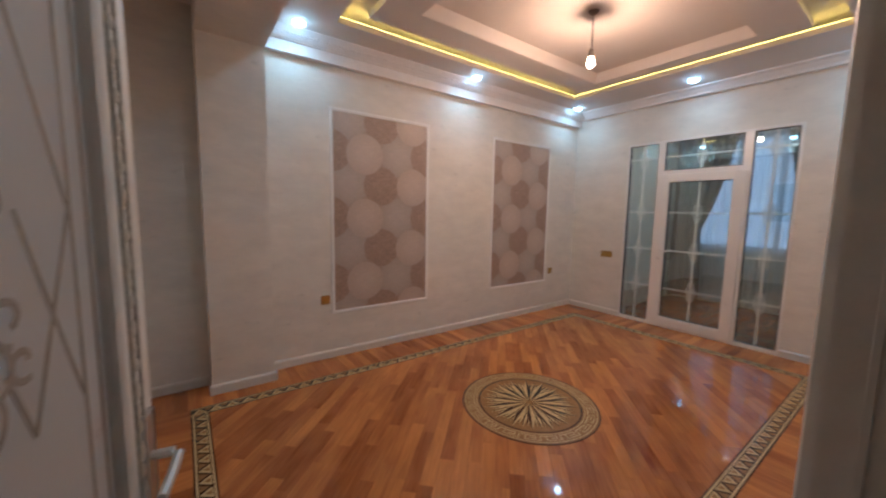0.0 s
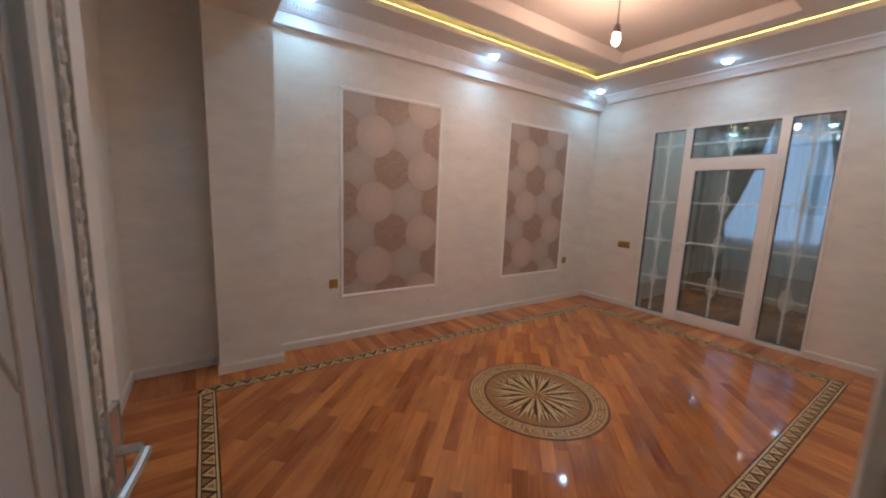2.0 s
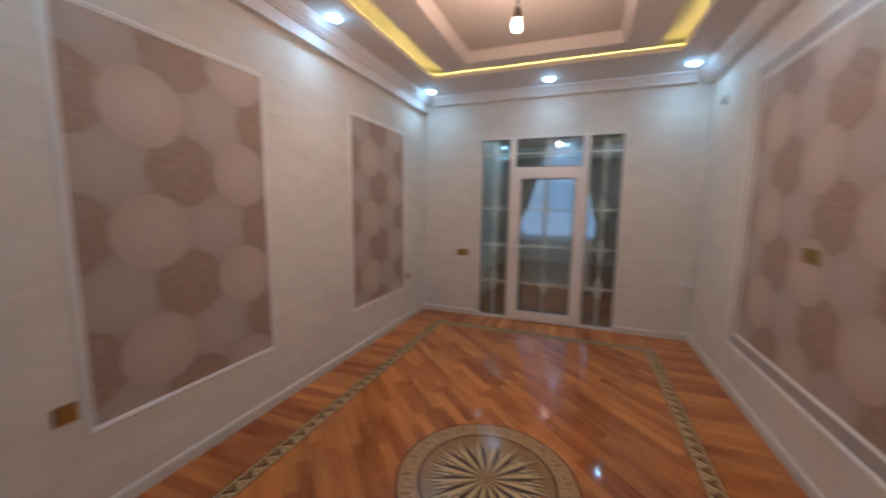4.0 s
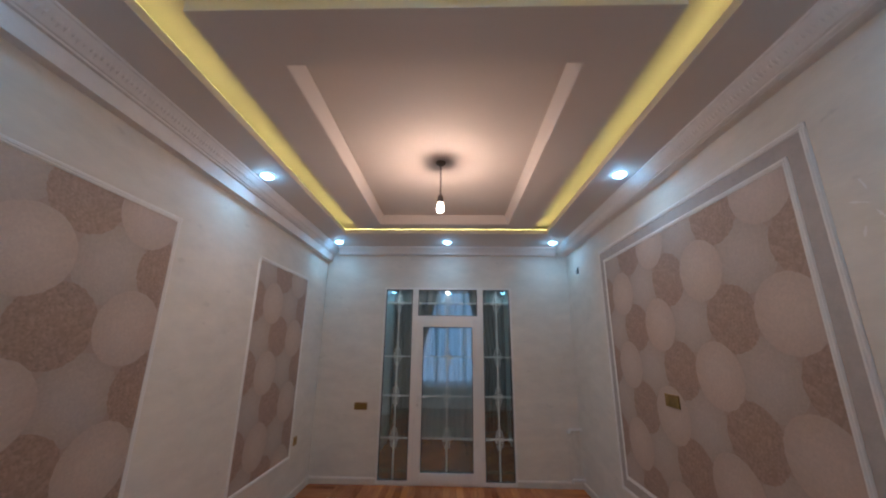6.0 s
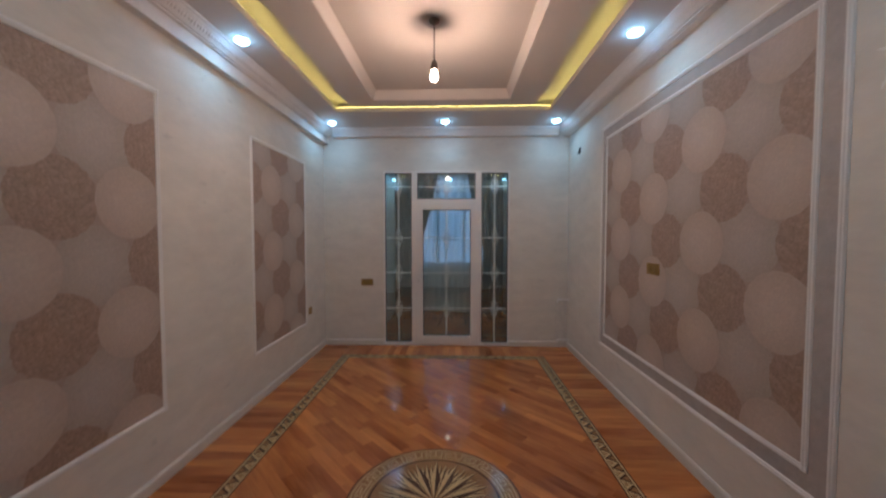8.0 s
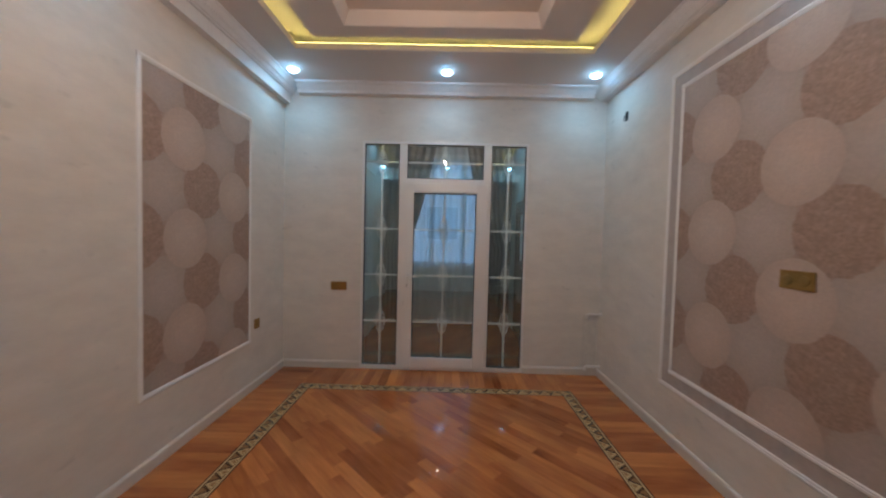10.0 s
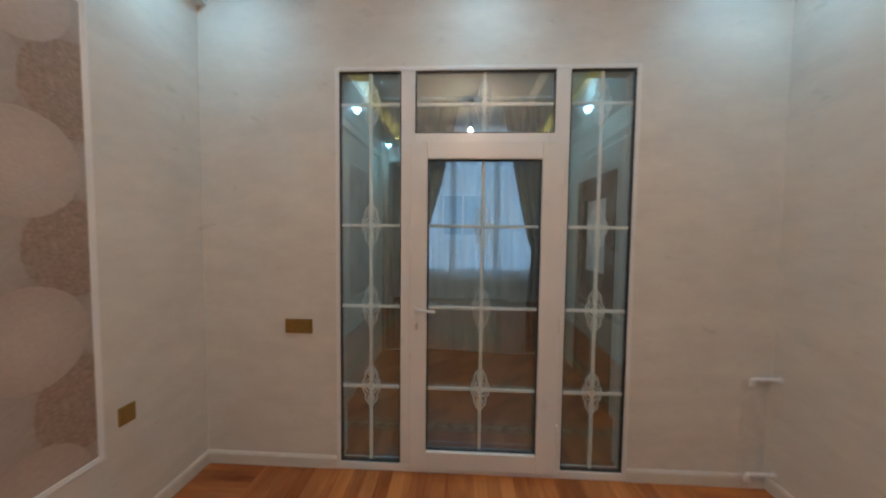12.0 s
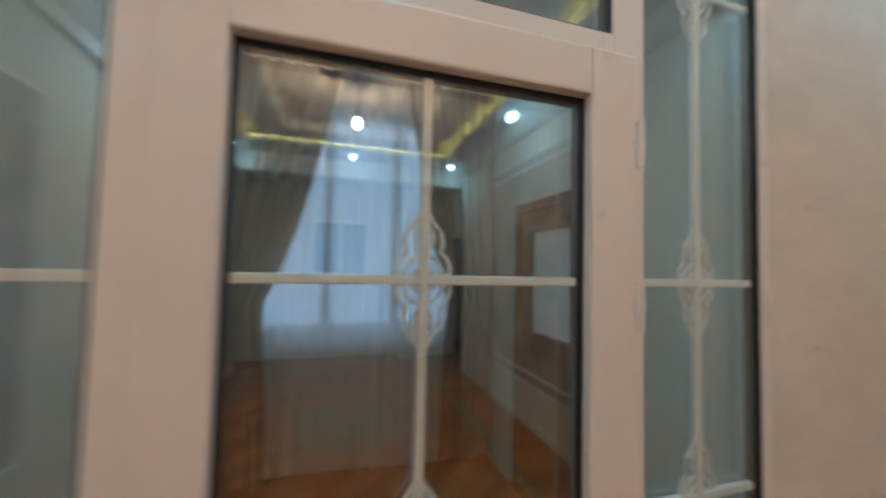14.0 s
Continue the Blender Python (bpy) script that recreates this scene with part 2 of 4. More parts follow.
M_FROST = mat("frosted_pane", (0.74, 0.73, 0.71), 0.28, vary=0.05, scale=4, bump=0.04, bump_scale=150)
fn, fl = M_FROST.node_tree.nodes, M_FROST.node_tree.links
f_tr, f_mix = fn.new("ShaderNodeBsdfTranslucent"), fn.new("ShaderNodeMixShader")
f_tr.inputs["Color"].default_value = (0.86, 0.84, 0.82, 1)
f_mix.inputs[0].default_value = 0.5
fl.new(fn["Principled BSDF"].outputs[0], f_mix.inputs[1])
fl.new(f_tr.outputs[0], f_mix.inputs[2])
fl.new(f_mix.outputs[0], fn["Material Output"].inputs["Surface"])
M_BRONZE = mat("bronze_print", (0.40, 0.34, 0.28), 0.45, metal=0.0, vary=0.15, scale=30)
M_DRAPE = mat("drape_taupe", (0.20, 0.165, 0.155), 0.75, vary=0.12, scale=10, bump=0.1, bump_scale=200)
M_TULLE = sheer("tulle_white", (0.82, 0.85, 0.87), 0.22, 0.58)
M_BROWNDOOR = mat("brown_wood_door", (0.085, 0.04, 0.027), 0.35, vary=0.25, scale=5, stretch=(12, 12, 1))
M_GREENWALL = mat("balcony_wall", (0.58, 0.60, 0.56), 0.6, vary=0.08, scale=3, bump=0.1, bump_scale=12)
M_GROUND = mat("ground_pale", (0.30, 0.30, 0.29), 0.9, vary=0.2, scale=0.2)

# ---- mesh helpers ----


def box(bm, x0, x1, y0, y1, z0, z1, bevel=0.0):
    b2 = bmesh.new()
    bmesh.ops.create_cube(b2, size=1.0)
    for v in b2.verts:
        v.co = Vector(((x0 + x1) / 2 + v.co.x * (x1 - x0), (y0 + y1) / 2 + v.co.y * (y1 - y0), (z0 + z1) / 2 + v.co.z * (z1 - z0)))
    if bevel:
        bmesh.ops.bevel(b2, geom=list(b2.edges), offset=bevel, segments=2, affect="EDGES", profile=0.6)
    merge(bm, b2)
    return bm


def merge(bm, b2, m=None):
    if m is not None:
        bmesh.ops.transform(b2, matrix=m, verts=b2.verts)
    me = bpy.data.meshes.new("tmp")
    b2.to_mesh(me)
    b2.free()
    bm.from_mesh(me)
    bpy.data.meshes.remove(me)


def rod(bm, a, b, r, seg=10, r2=None):
    a, b = Vector(a), Vector(b)
    b2 = bmesh.new()
    bmesh.ops.create_cone(b2, cap_ends=True, segments=seg, radius1=r, radius2=r if r2 is None else r2, depth=(b - a).length)
    merge(bm, b2, Matrix.Translation((a + b) / 2) @ (b - a).to_track_quat("Z", "Y").to_matrix().to_4x4())
    return bm


def ball(bm, c, r, sz=1.0, seg=14):
    b2 = bmesh.new()
    bmesh.ops.create_uvsphere(b2, u_segments=seg, v_segments=seg // 2 + 2, radius=r)
    merge(bm, b2, Matrix.Translation(c) @ Matrix.Diagonal((1, 1, sz, 1)))
    return bm


def lathe(bm, profile, centre, seg=24):
    """profile: (radius, height) from one end to the other, turned about z."""
    rings = []
    for r, h in profile:
        rings.append([bm.verts.new((centre[0] + r * math.cos(2 * math.pi * i / seg), centre[1] + r * math.sin(2 * math.pi * i / seg), centre[2] + h)) for i in range(seg)])
    for p, q in zip(rings, rings[1:]):
        for i in range(seg):
            bm.faces.new((p[i], p[(i + 1) % seg], q[(i + 1) % seg], q[i]))
    for ring in (rings[0], rings[-1]):
        bm.faces.new(ring)
    bmesh.ops.recalc_face_normals(bm, faces=bm.faces)
    return bm


def sweep(bm, profile, a, b, out, up=(0, 0, 1)):
    """Runs a profile of (out, up) pairs from a to b."""
    a, b, out, up = Vector(a), Vector(b), Vector(out), Vector(up)
    r1 = [bm.verts.new(a + out * p + up * q) for p, q in profile]
    r2 = [bm.verts.new(b + out * p + up * q) for p, q in profile]
    k = len(profile)
    for i in range(k):
        bm.faces.new((r1[i], r1[(i + 1) % k], r2[(i + 1) % k], r2[i]))
    bm.faces.new(r1)
    bm.faces.new(r2)
    bmesh.ops.recalc_face_normals(bm, faces=bm.faces)
    return bm


def tube(bm, pts, r, seg=6):
    """A round bar through the points."""
    pts = [Vector(p) for p in pts]
    rings = []
    for i, p in enumerate(pts):
        d = (pts[min(i + 1, len(pts) - 1)] - pts[max(i - 1, 0)]).normalized()
        q = d.to_track_quat("Z", "Y").to_matrix()
        rings.append([bm.verts.new(p + q @ Vector((r * math.cos(2 * math.pi * k / seg), r * math.sin(2 * math.pi * k / seg), 0))) for k in range(seg)])
    for p, q in zip(rings, rings[1:]):
        off = min(range(seg), key=lambda o: (p[0].co - q[o].co).length)
        for i in range(seg):
            bm.faces.new((p[i], p[(i + 1) % seg], q[(i + 1 + off) % seg], q[(i + off) % seg]))
    bm.faces.new(rings[0])
    bm.faces.new(rings[-1])
    bmesh.ops.recalc_face_normals(bm, faces=bm.faces)
    return bm


def finish(bm, name, material, smooth=False):
    me = bpy.data.meshes.new(name)
    bm.to_mesh(me)
    bm.free()
    me.materials.append(material)
    if smooth:
        me.polygons.foreach_set("use_smooth", [True] * len(me.polygons))
        me.set_sharp_from_angle(angle=radians(35))
    return me


def part(name, bm, material, parent=None, label="", smooth=False):
    ob = new(name, finish(bm, name, material, smooth))
    if parent:
        ob.parent = parent
    if label:
        tagged(ob, label)
    return ob


def thing(name, label, category, place=(0, 0, 0), group="", kind=""):
    ob = new(name)
    ob.empty_display_size = 0.1
    ob.location = place
    return tagged(ob, label, category, group, kind)


def clip_rect(poly, x0, x1, y0, y1):
    """A convex polygon of (x, y) cut down to a rectangle."""
    for axis, bound, sign in ((0, x0, 1), (0, x1, -1), (1, y0, 1), (1, y1, -1)):
        out = []
        for i, p in enumerate(poly):
            q = poly[(i + 1) % len(poly)]
            dp, dq = (p[axis] - bound) * sign, (q[axis] - bound) * sign
            if dp >= 0:
                out.append(p)
            if dp * dq < 0:
                f = dp / (dp - dq)
                out.append((p[0] + f * (q[0] - p[0]), p[1] + f * (q[1] - p[1])))
        poly = out
        if len(poly) < 3:
            return []
    return poly


def slab(poly, z0, z1, inset=0.0012):
    """A flat piece with softened upper edge over a convex outline."""
    bm = bmesh.new()
    cx, cy = sum(p[0] for p in poly) / len(poly), sum(p[1] for p in poly) / len(poly)
    lo = [bm.verts.new((x, y, z0)) for x, y in poly]
    mid = [bm.verts.new((x, y, z1 - inset)) for x, y in poly]
    hi = []
    for x, y in poly:
        d = max(1e-6, math.hypot(cx - x, cy - y))
        hi.append(bm.verts.new((x + (cx - x) / d * inset, y + (cy - y) / d * inset, z1)))
    k = len(poly)
    for p, q in ((lo, mid), (mid, hi)):
        for i in range(k):
            bm.faces.new((p[i], p[(i + 1) % k], q[(i + 1) % k], q[i]))
    bm.faces.new(hi)
    bmesh.ops.recalc_face_normals(bm, faces=bm.faces)
    return bm


def structure(name, bm, material, label, category):
    return tagged(part(name, bm, material), label, category, kind="structure")


# ---- structure: the room ----
XB, XF, YR, YL = -0.77, 4.93, -0.24, 3.25      # back, front, entry-side and panel-side wall faces
TOP = 3.30
UNIT_Y0, UNIT_Y1, UNIT_Z = 0.585, 2.390, 2.505  # glazed unit in the front wall
DOOR_X0, DOOR_X1, DOOR_Z = -0.64, 0.40, 2.10    # entry opening
WIN_Y0, WIN_Y1, WIN_Z0, WIN_Z1 = 1.13, 2.07, 1.36, 2.32

bm = bmesh.new()
box(bm, XB - 0.2, XF + 0.2, YL, YL + 0.2, -0.1, TOP)
structure("wall_left", bm, M_WALL, "pale cream textured plaster wall with framed wallpaper panels", "wall")
bm = bmesh.new()
box(bm, XB - 0.2, DOOR_X0, YR - 0.2, YR, -0.1, TOP)
box(bm, DOOR_X1, XF + 0.2, YR - 0.2, YR, -0.1, TOP)
box(bm, DOOR_X0, DOOR_X1, YR - 0.2, YR, DOOR_Z, TOP)
structure("wall_right", bm, M_WALL, "pale cream textured plaster wall with the entry opening", "wall")
bm = bmesh.new()
box(bm, XF, XF + 0.2, YR, UNIT_Y0, -0.1, TOP)
box(bm, XF, XF + 0.2, UNIT_Y1, YL, -0.1, TOP)
box(bm, XF, XF + 0.2, UNIT_Y0, UNIT_Y1, UNIT_Z, TOP)
structure("wall_front", bm, M_WALL, "pale cream textured plaster wall round the glazed door unit", "wall")
bm = bmesh.new()
box(bm, XB - 0.2, XB, YR, WIN_Y0, -0.1, TOP)
box(bm, XB - 0.2, XB, WIN_Y1, YL, -0.1, TOP)
box(bm, XB - 0.2, XB, WIN_Y0, WIN_Y1, -0.1, WIN_Z0)
box(bm, XB - 0.2, XB, WIN_Y0, WIN_Y1, WIN_Z1, TOP)
structure("wall_back", bm, M_WALL, "pale cream textured plaster wall with a high window", "wall")

COL_X0, COL_X1, COL_Y, BEAM_Z = -0.185, 0.287, 3.03, 2.82
bm = bmesh.new()
box(bm, COL_X0, COL_X1, COL_Y, YL, 0, BEAM_Z)
structure("column", bm, M_WALL, "pale plastered pilaster standing out from the wall", "column")
bm = bmesh.new()
box(bm, COL_X0, COL_X1, YR, YL, BEAM_Z, SOFFIT)
structure("beam", bm, M_WALL, "plastered ceiling beam crossing the room", "beam")

# ceiling: lowered rim, lit cove, floating panel with a sunk tray
CX0, CX1, CY0, CY1 = 0.80, 4.14, 0.235, 2.795
PX0, PX1, PY0, PY1 = 1.00, 3.95, 0.445, 2.585
TX0, TX1, TY0, TY1 = 1.31, 3.80, 0.76, 2.28
UP = 3.22
bm = bmesh.new()
box(bm, XB, CX0, YR, YL, SOFFIT, SOFFIT + 0.035)
box(bm, CX1, XF, YR, YL, SOFFIT, SOFFIT + 0.035)
box(bm, CX0, CX1, YR, CY0, SOFFIT, SOFFIT + 0.035)
box(bm, CX0, CX1, CY1, YL, SOFFIT, SOFFIT + 0.035)
for x0, x1, y0, y1 in ((CX0 - 0.035, CX0, CY0 - 0.035, CY1 + 0.035), (CX1, CX1 + 0.035, CY0 - 0.035, CY1 + 0.035), (CX0, CX1, CY0 - 0.035, CY0), (CX0, CX1, CY1, CY1 + 0.035)):
    box(bm, x0, x1, y0, y1, SOFFIT + 0.034, SOFFIT + 0.052)
box(bm, XB, XF, YR, YL, UP, TOP)
for x0, x1, y0, y1 in ((PX0, TX0, PY0, PY1), (TX1, PX1, PY0, PY1), (TX0, TX1, PY0, TY0), (TX0, TX1, TY1, PY1)):
    box(bm, x0, x1, y0, y1, SOFFIT + 0.004, SOFFIT + 0.062)
for x0, x1, y0, y1 in ((TX0 - 0.02, TX0, TY0 - 0.02, TY1 + 0.02), (TX1, TX1 + 0.02, TY0 - 0.02, TY1 + 0.02), (TX0, TX1, TY0 - 0.02, TY0), (TX0, TX1, TY1, TY1 + 0.02)):
    box(bm, x0, x1, y0, y1, SOFFIT + 0.06, UP + 0.005)
box(bm, TX0 - 0.02, TX1 + 0.02, TY0 - 0.02, TY1 + 0.02, UP - 0.035, UP - 0.004)
structure("ceiling", bm, M_CEIL, "white stepped plasterboard ceiling with lit cove and sunk tray", "ceiling")

# mouldings inside the tray edge
bm = bmesh.new()
prof = [(0, 0), (0.006, 0), (0.012, 0.010), (0.046, 0.080), (0.050, 0.096), (0, 0.096)]
z = SOFFIT + 0.006
sweep(bm, prof, (TX0, TY0, z), (TX0, TY1, z), (1, 0, 0))
sweep(bm, prof, (TX1, TY0, z), (TX1, TY1, z), (-1, 0, 0))
sweep(bm, prof, (TX0, TY0, z), (TX1, TY0, z), (0, 1, 0))
sweep(bm, prof, (TX0, TY1, z), (TX1, TY1, z), (0, -1, 0))
structure("trim_tray", bm, M_CEIL, "white moulding inside the ceiling tray", "trim")

# LED strips lying on the rim, behind its edge
LED = thing("led_strip", "yellow glowing LED strip hidden in the ceiling cove", "light strip", (2.4, 1.5, SOFFIT + 0.04))
z0, z1 = 0.012, 0.018
for x0, x1, y0, y1 in ((CX0 - 0.018, CX0 - 0.005, CY0 - 0.018, CY1 + 0.018), (CX1 + 0.005, CX1 + 0.018, CY0 - 0.018, CY1 + 0.018), (CX0 - 0.004, CX1 + 0.004, CY0 - 0.018, CY0 - 0.005), (CX0 - 0.004, CX1 + 0.004, CY1 + 0.005, CY1 + 0.018)):
    bm = bmesh.new()
    box(bm, x0 - 2.4, x1 - 2.4, y0 - 1.5, y1 - 1.5, z0, z1)
    part("strip", bm, M_STRIP, LED)


# cornices
def cornice(name, a, b, out, fascia, label, relief=True):
    """A crown moulding along the ceiling from a to b, with a row of cast leaves."""
    bm = bmesh.new()
    low = SOFFIT - 0.10 - fascia
    prof = [(0, SOFFIT), (0.172, SOFFIT), (0.170, SOFFIT - 0.010), (0.160, SOFFIT - 0.014), (0.100, SOFFIT - 0.080), (0.088, SOFFIT - 0.084), (0.086, SOFFIT - 0.092), (0.068, SOFFIT - 0.096), (0.064, low), (0, low)]
    if not relief:
        prof = [(0, SOFFIT), (0.175, SOFFIT), (0.17, SOFFIT - 0.015), (0.13, SOFFIT - 0.03), (0.085, SOFFIT - 0.07), (0.075, SOFFIT - 0.095), (0, SOFFIT - 0.095)]
    sweep(bm, prof, (a[0], a[1], 0), (b[0], b[1], 0), out)
    ob = structure(name, bm, M_CORNICE, label, "cornice")
    if not relief:
        return ob
    d = Vector((b[0] - a[0], b[1] - a[1], 0))
    n = int(d.length / 0.085)
    d.normalize()
    bm = bmesh.new()
    o = Vector(out)
    tilt = Vector((-o.x, -o.y, -1.15)).normalized()
    for i in range(n):
        c = Vector((a[0], a[1], SOFFIT - 0.047)) + o * 0.129 + d * (0.085 * (i + 0.5))
        for s, w, hgt in ((0, 0.016, 0.030), (-0.026, 0.012, 0.022), (0.026, 0.012, 0.022)):
            p = c + d * s
            up_, side = tilt.cross(d).normalized() * 0.010, d * w
            tip1, tip2 = p + tilt * hgt, p - tilt * hgt
            top = p + (o * 0.6 - Vector((0, 0, 0.6))).normalized() * 0.0065
            vs = [bm.verts.new(q) for q in (tip1, p + side, tip2, p - side, top)]
            for k in range(4):
                bm.faces.new((vs[k], vs[(k + 1) % 4], vs[4]))
    bmesh.ops.recalc_face_normals(bm, faces=bm.faces)
    tagged(part("leaf_relief", bm, M_CORNICE, ob), kind="stuff")
    return ob


cornice("cornice_left", (COL_X1, YL), (XF, YL), (0, -1, 0), 0.09, "white crown moulding with cast leaf relief over a plain band")
cornice("cornice_right", (COL_X1, YR), (XF, YR), (0, 1, 0), 0.0, "white crown moulding with cast leaf relief")
cornice("cornice_front", (XF, YR + 0.17), (XF, YL - 0.17), (-1, 0, 0), 0.0, "white crown moulding above the glazed unit", False)


# baseboards
def skirting(name, runs):
    bm = bmesh.new()
    prof = [(0, 0), (0.016, 0), (0.016, 0.062), (0.012, 0.072), (0.006, 0.08), (0, 0.08)]
    for a, b, out in runs:
        sweep(bm, prof, (*a, 0), (*b, 0), out)
    structure(name, bm, M_BASE, "low cream-white painted baseboard", "baseboard")


skirting("baseboard_left", [((COL_X1, YL), (XF, YL), (0, -1, 0)), ((COL_X1, COL_Y), (COL_X1, YL), (1, 0, 0)), ((COL_X0 - 0.016, COL_Y), (COL_X1 + 0.016, COL_Y), (0, -1, 0)), ((COL_X0, COL_Y), (COL_X0, YL), (-1, 0, 0)), ((XB, YL), (COL_X0, YL), (0, -1, 0))])
skirting("baseboard_right", [((DOOR_X1 + 0.09, YR), (XF, YR), (0, 1, 0))])
skirting("baseboard_front", [((XF, YR), (XF, UNIT_Y0), (-1, 0, 0)), ((XF, UNIT_Y1), (XF, YL), (-1, 0, 0))])
skirting("baseboard_back", [((XB, YR), (XB, YL), (1, 0, 0))])

# high window in the back wall
w = thing("window_2", "white plastic window with dark panes set high", "window", (XB, (WIN_Y0 + WIN_Y1) / 2, WIN_Z0), kind="structure")
bm = bmesh.new()
yy0, yy1, zz = (WIN_Y0 - WIN_Y1) / 2, (WIN_Y1 - WIN_Y0) / 2, WIN_Z1 - WIN_Z0
for y0, y1, z0, z1 in ((yy0, yy1, 0, 0.06), (yy0, yy1, zz - 0.06, zz), (yy0, yy0 + 0.06, 0.06, zz - 0.06), (yy1 - 0.06, yy1, 0.06, zz - 0.06), (-0.03, 0.03, 0.06, zz - 0.06)):
    box(bm, -0.07, 0.004, y0, y1, z0, z1, 0.004)
part("window_frame", bm, M_PVC, w)
for y0, y1 in ((yy0 + 0.06, -0.03), (0.03, yy1 - 0.06)):
    bm = bmesh.new()
    box(bm, -0.04, -0.03, y0 + 0.006, y1 - 0.006, 0.066, zz - 0.066)
    part("pane", bm, M_DARKGLASS, w)
    bm = bmesh.new()
    for a0, a1, b0, b1 in ((y0, y1, 0.06, 0.066), (y0, y1, zz - 0.066, zz - 0.06), (y0, y0 + 0.006, 0.066, zz - 0.066), (y1 - 0.006, y1, 0.066, zz - 0.066)):
        box(bm, -0.05, -0.012, a0, a1, b0, b1)
    part("gasket", bm, M_GASKET, w)
bm = bmesh.new()
box(bm, 0.0, 0.07, yy0 - 0.10, yy1 + 0.10, -0.070, -0.002, 0.004)
part("window_sill", bm, M_PVC, w)
bm = bmesh.new()
for y0, y1 in ((yy0 - 0.010, yy0), (yy1, yy1 + 0.010)):
    box(bm, -0.004, 0.003, y0, y1, 0.0, zz)
part("joint_seal", bm, M_GASKET, w, "thin black joint beside the frame")

# unseen closed box added behind the high window so no sky shows through
bm = bmesh.new()
box(bm, XB - 1.6, XB - 1.5, YR, YL, 0, TOP)
box(bm, XB - 1.5, XB - 0.2, YR, YR + 0.1, 0, TOP)
box(bm, XB - 1.5, XB - 0.2, YL - 0.1, YL, 0, TOP)
box(bm, XB - 1.5, XB - 0.2, YR + 0.1, YL - 0.1, -0.1, 0)
box(bm, XB - 1.5, XB - 0.2, YR + 0.1, YL - 0.1, TOP - 0.1, TOP)
structure("wall_rear_blocker", bm, M_WALL, "plain unseen walls added behind the high window to keep sky light out", "wall")

# ---- entry door ----
f = thing("door_frame", "cream painted door lining with moulded casing", "door frame", (DOOR_X0, YR, 0), kind="structure")
wd = DOOR_X1 - DOOR_X0
bm = bmesh.new()
box(bm, 0.0, 0.03, -0.2, 0, 0, DOOR_Z)
box(bm, wd - 0.03, wd, -0.2, 0, 0, DOOR_Z)
box(bm, 0.03, wd - 0.03, -0.2, 0, DOOR_Z - 0.03, DOOR_Z)
part("lining", bm, M_DOORPAINT, f)
for xa, xb in ((0.030, 0.034), (wd - 0.034, wd - 0.030)):
    bm = bmesh.new()
    box(bm, xa, xb, -0.045, -0.036, 0, DOOR_Z - 0.03, 0.001)
    part("stop_bead", bm, M_DOORPAINT, f)
prof = [(0, 0), (0.09, 0), (0.09, 0.010), (0.075, 0.018), (0.05, 0.013), (0.03, 0.022), (0.008, 0.016), (0, 0.016)]
for s, yb in ((1, 0.0), (-1, -0.2)):
    bm = bmesh.new()
    sweep(bm, prof, (0.0, yb, 0), (0.0, yb, DOOR_Z), (-1, 0, 0), (0, s, 0))
    sweep(bm, prof, (wd, yb, 0), (wd, yb, DOOR_Z), (1, 0, 0), (0, s, 0))
    sweep(bm, prof, (-0.09, yb, DOOR_Z), (wd + 0.09, yb, DOOR_Z), (0, 0, 1), (0, s, 0))
    part("casing", bm, M_DOORPAINT, f)

LEAF_ANGLE = 78
leaf = thing("door_1", "open cream interior door with frosted patterned pane", "door", (DOOR_X0 + 0.032, YR - 0.002, 0.008), kind="structure")
leaf.rotation_euler = (0, 0, radians(LEAF_ANGLE))
LW, LH, LT = 0.89, 2.05, 0.042                 # local: x along the leaf, faces at y 0 and -LT
ST = 0.15
bm = bmesh.new()
for x0, x1, z0, z1 in ((0, ST, 0, LH), (LW - ST, LW, 0, LH), (ST, LW - ST, 0, 0.20), (ST, LW - ST, LH - 0.13, LH)):
    box(bm, x0, x1, -LT, 0, z0, z1, 0.003)
part("leaf_frame", bm, M_DOORPAINT, leaf)
bm = bmesh.new()
box(bm, ST - 0.008, LW - ST + 0.008, -LT + 0.014, -0.014, 0.19, LH - 0.12)
part("pane", bm, M_FROST, leaf, "frosted pane with printed bronze lattice")
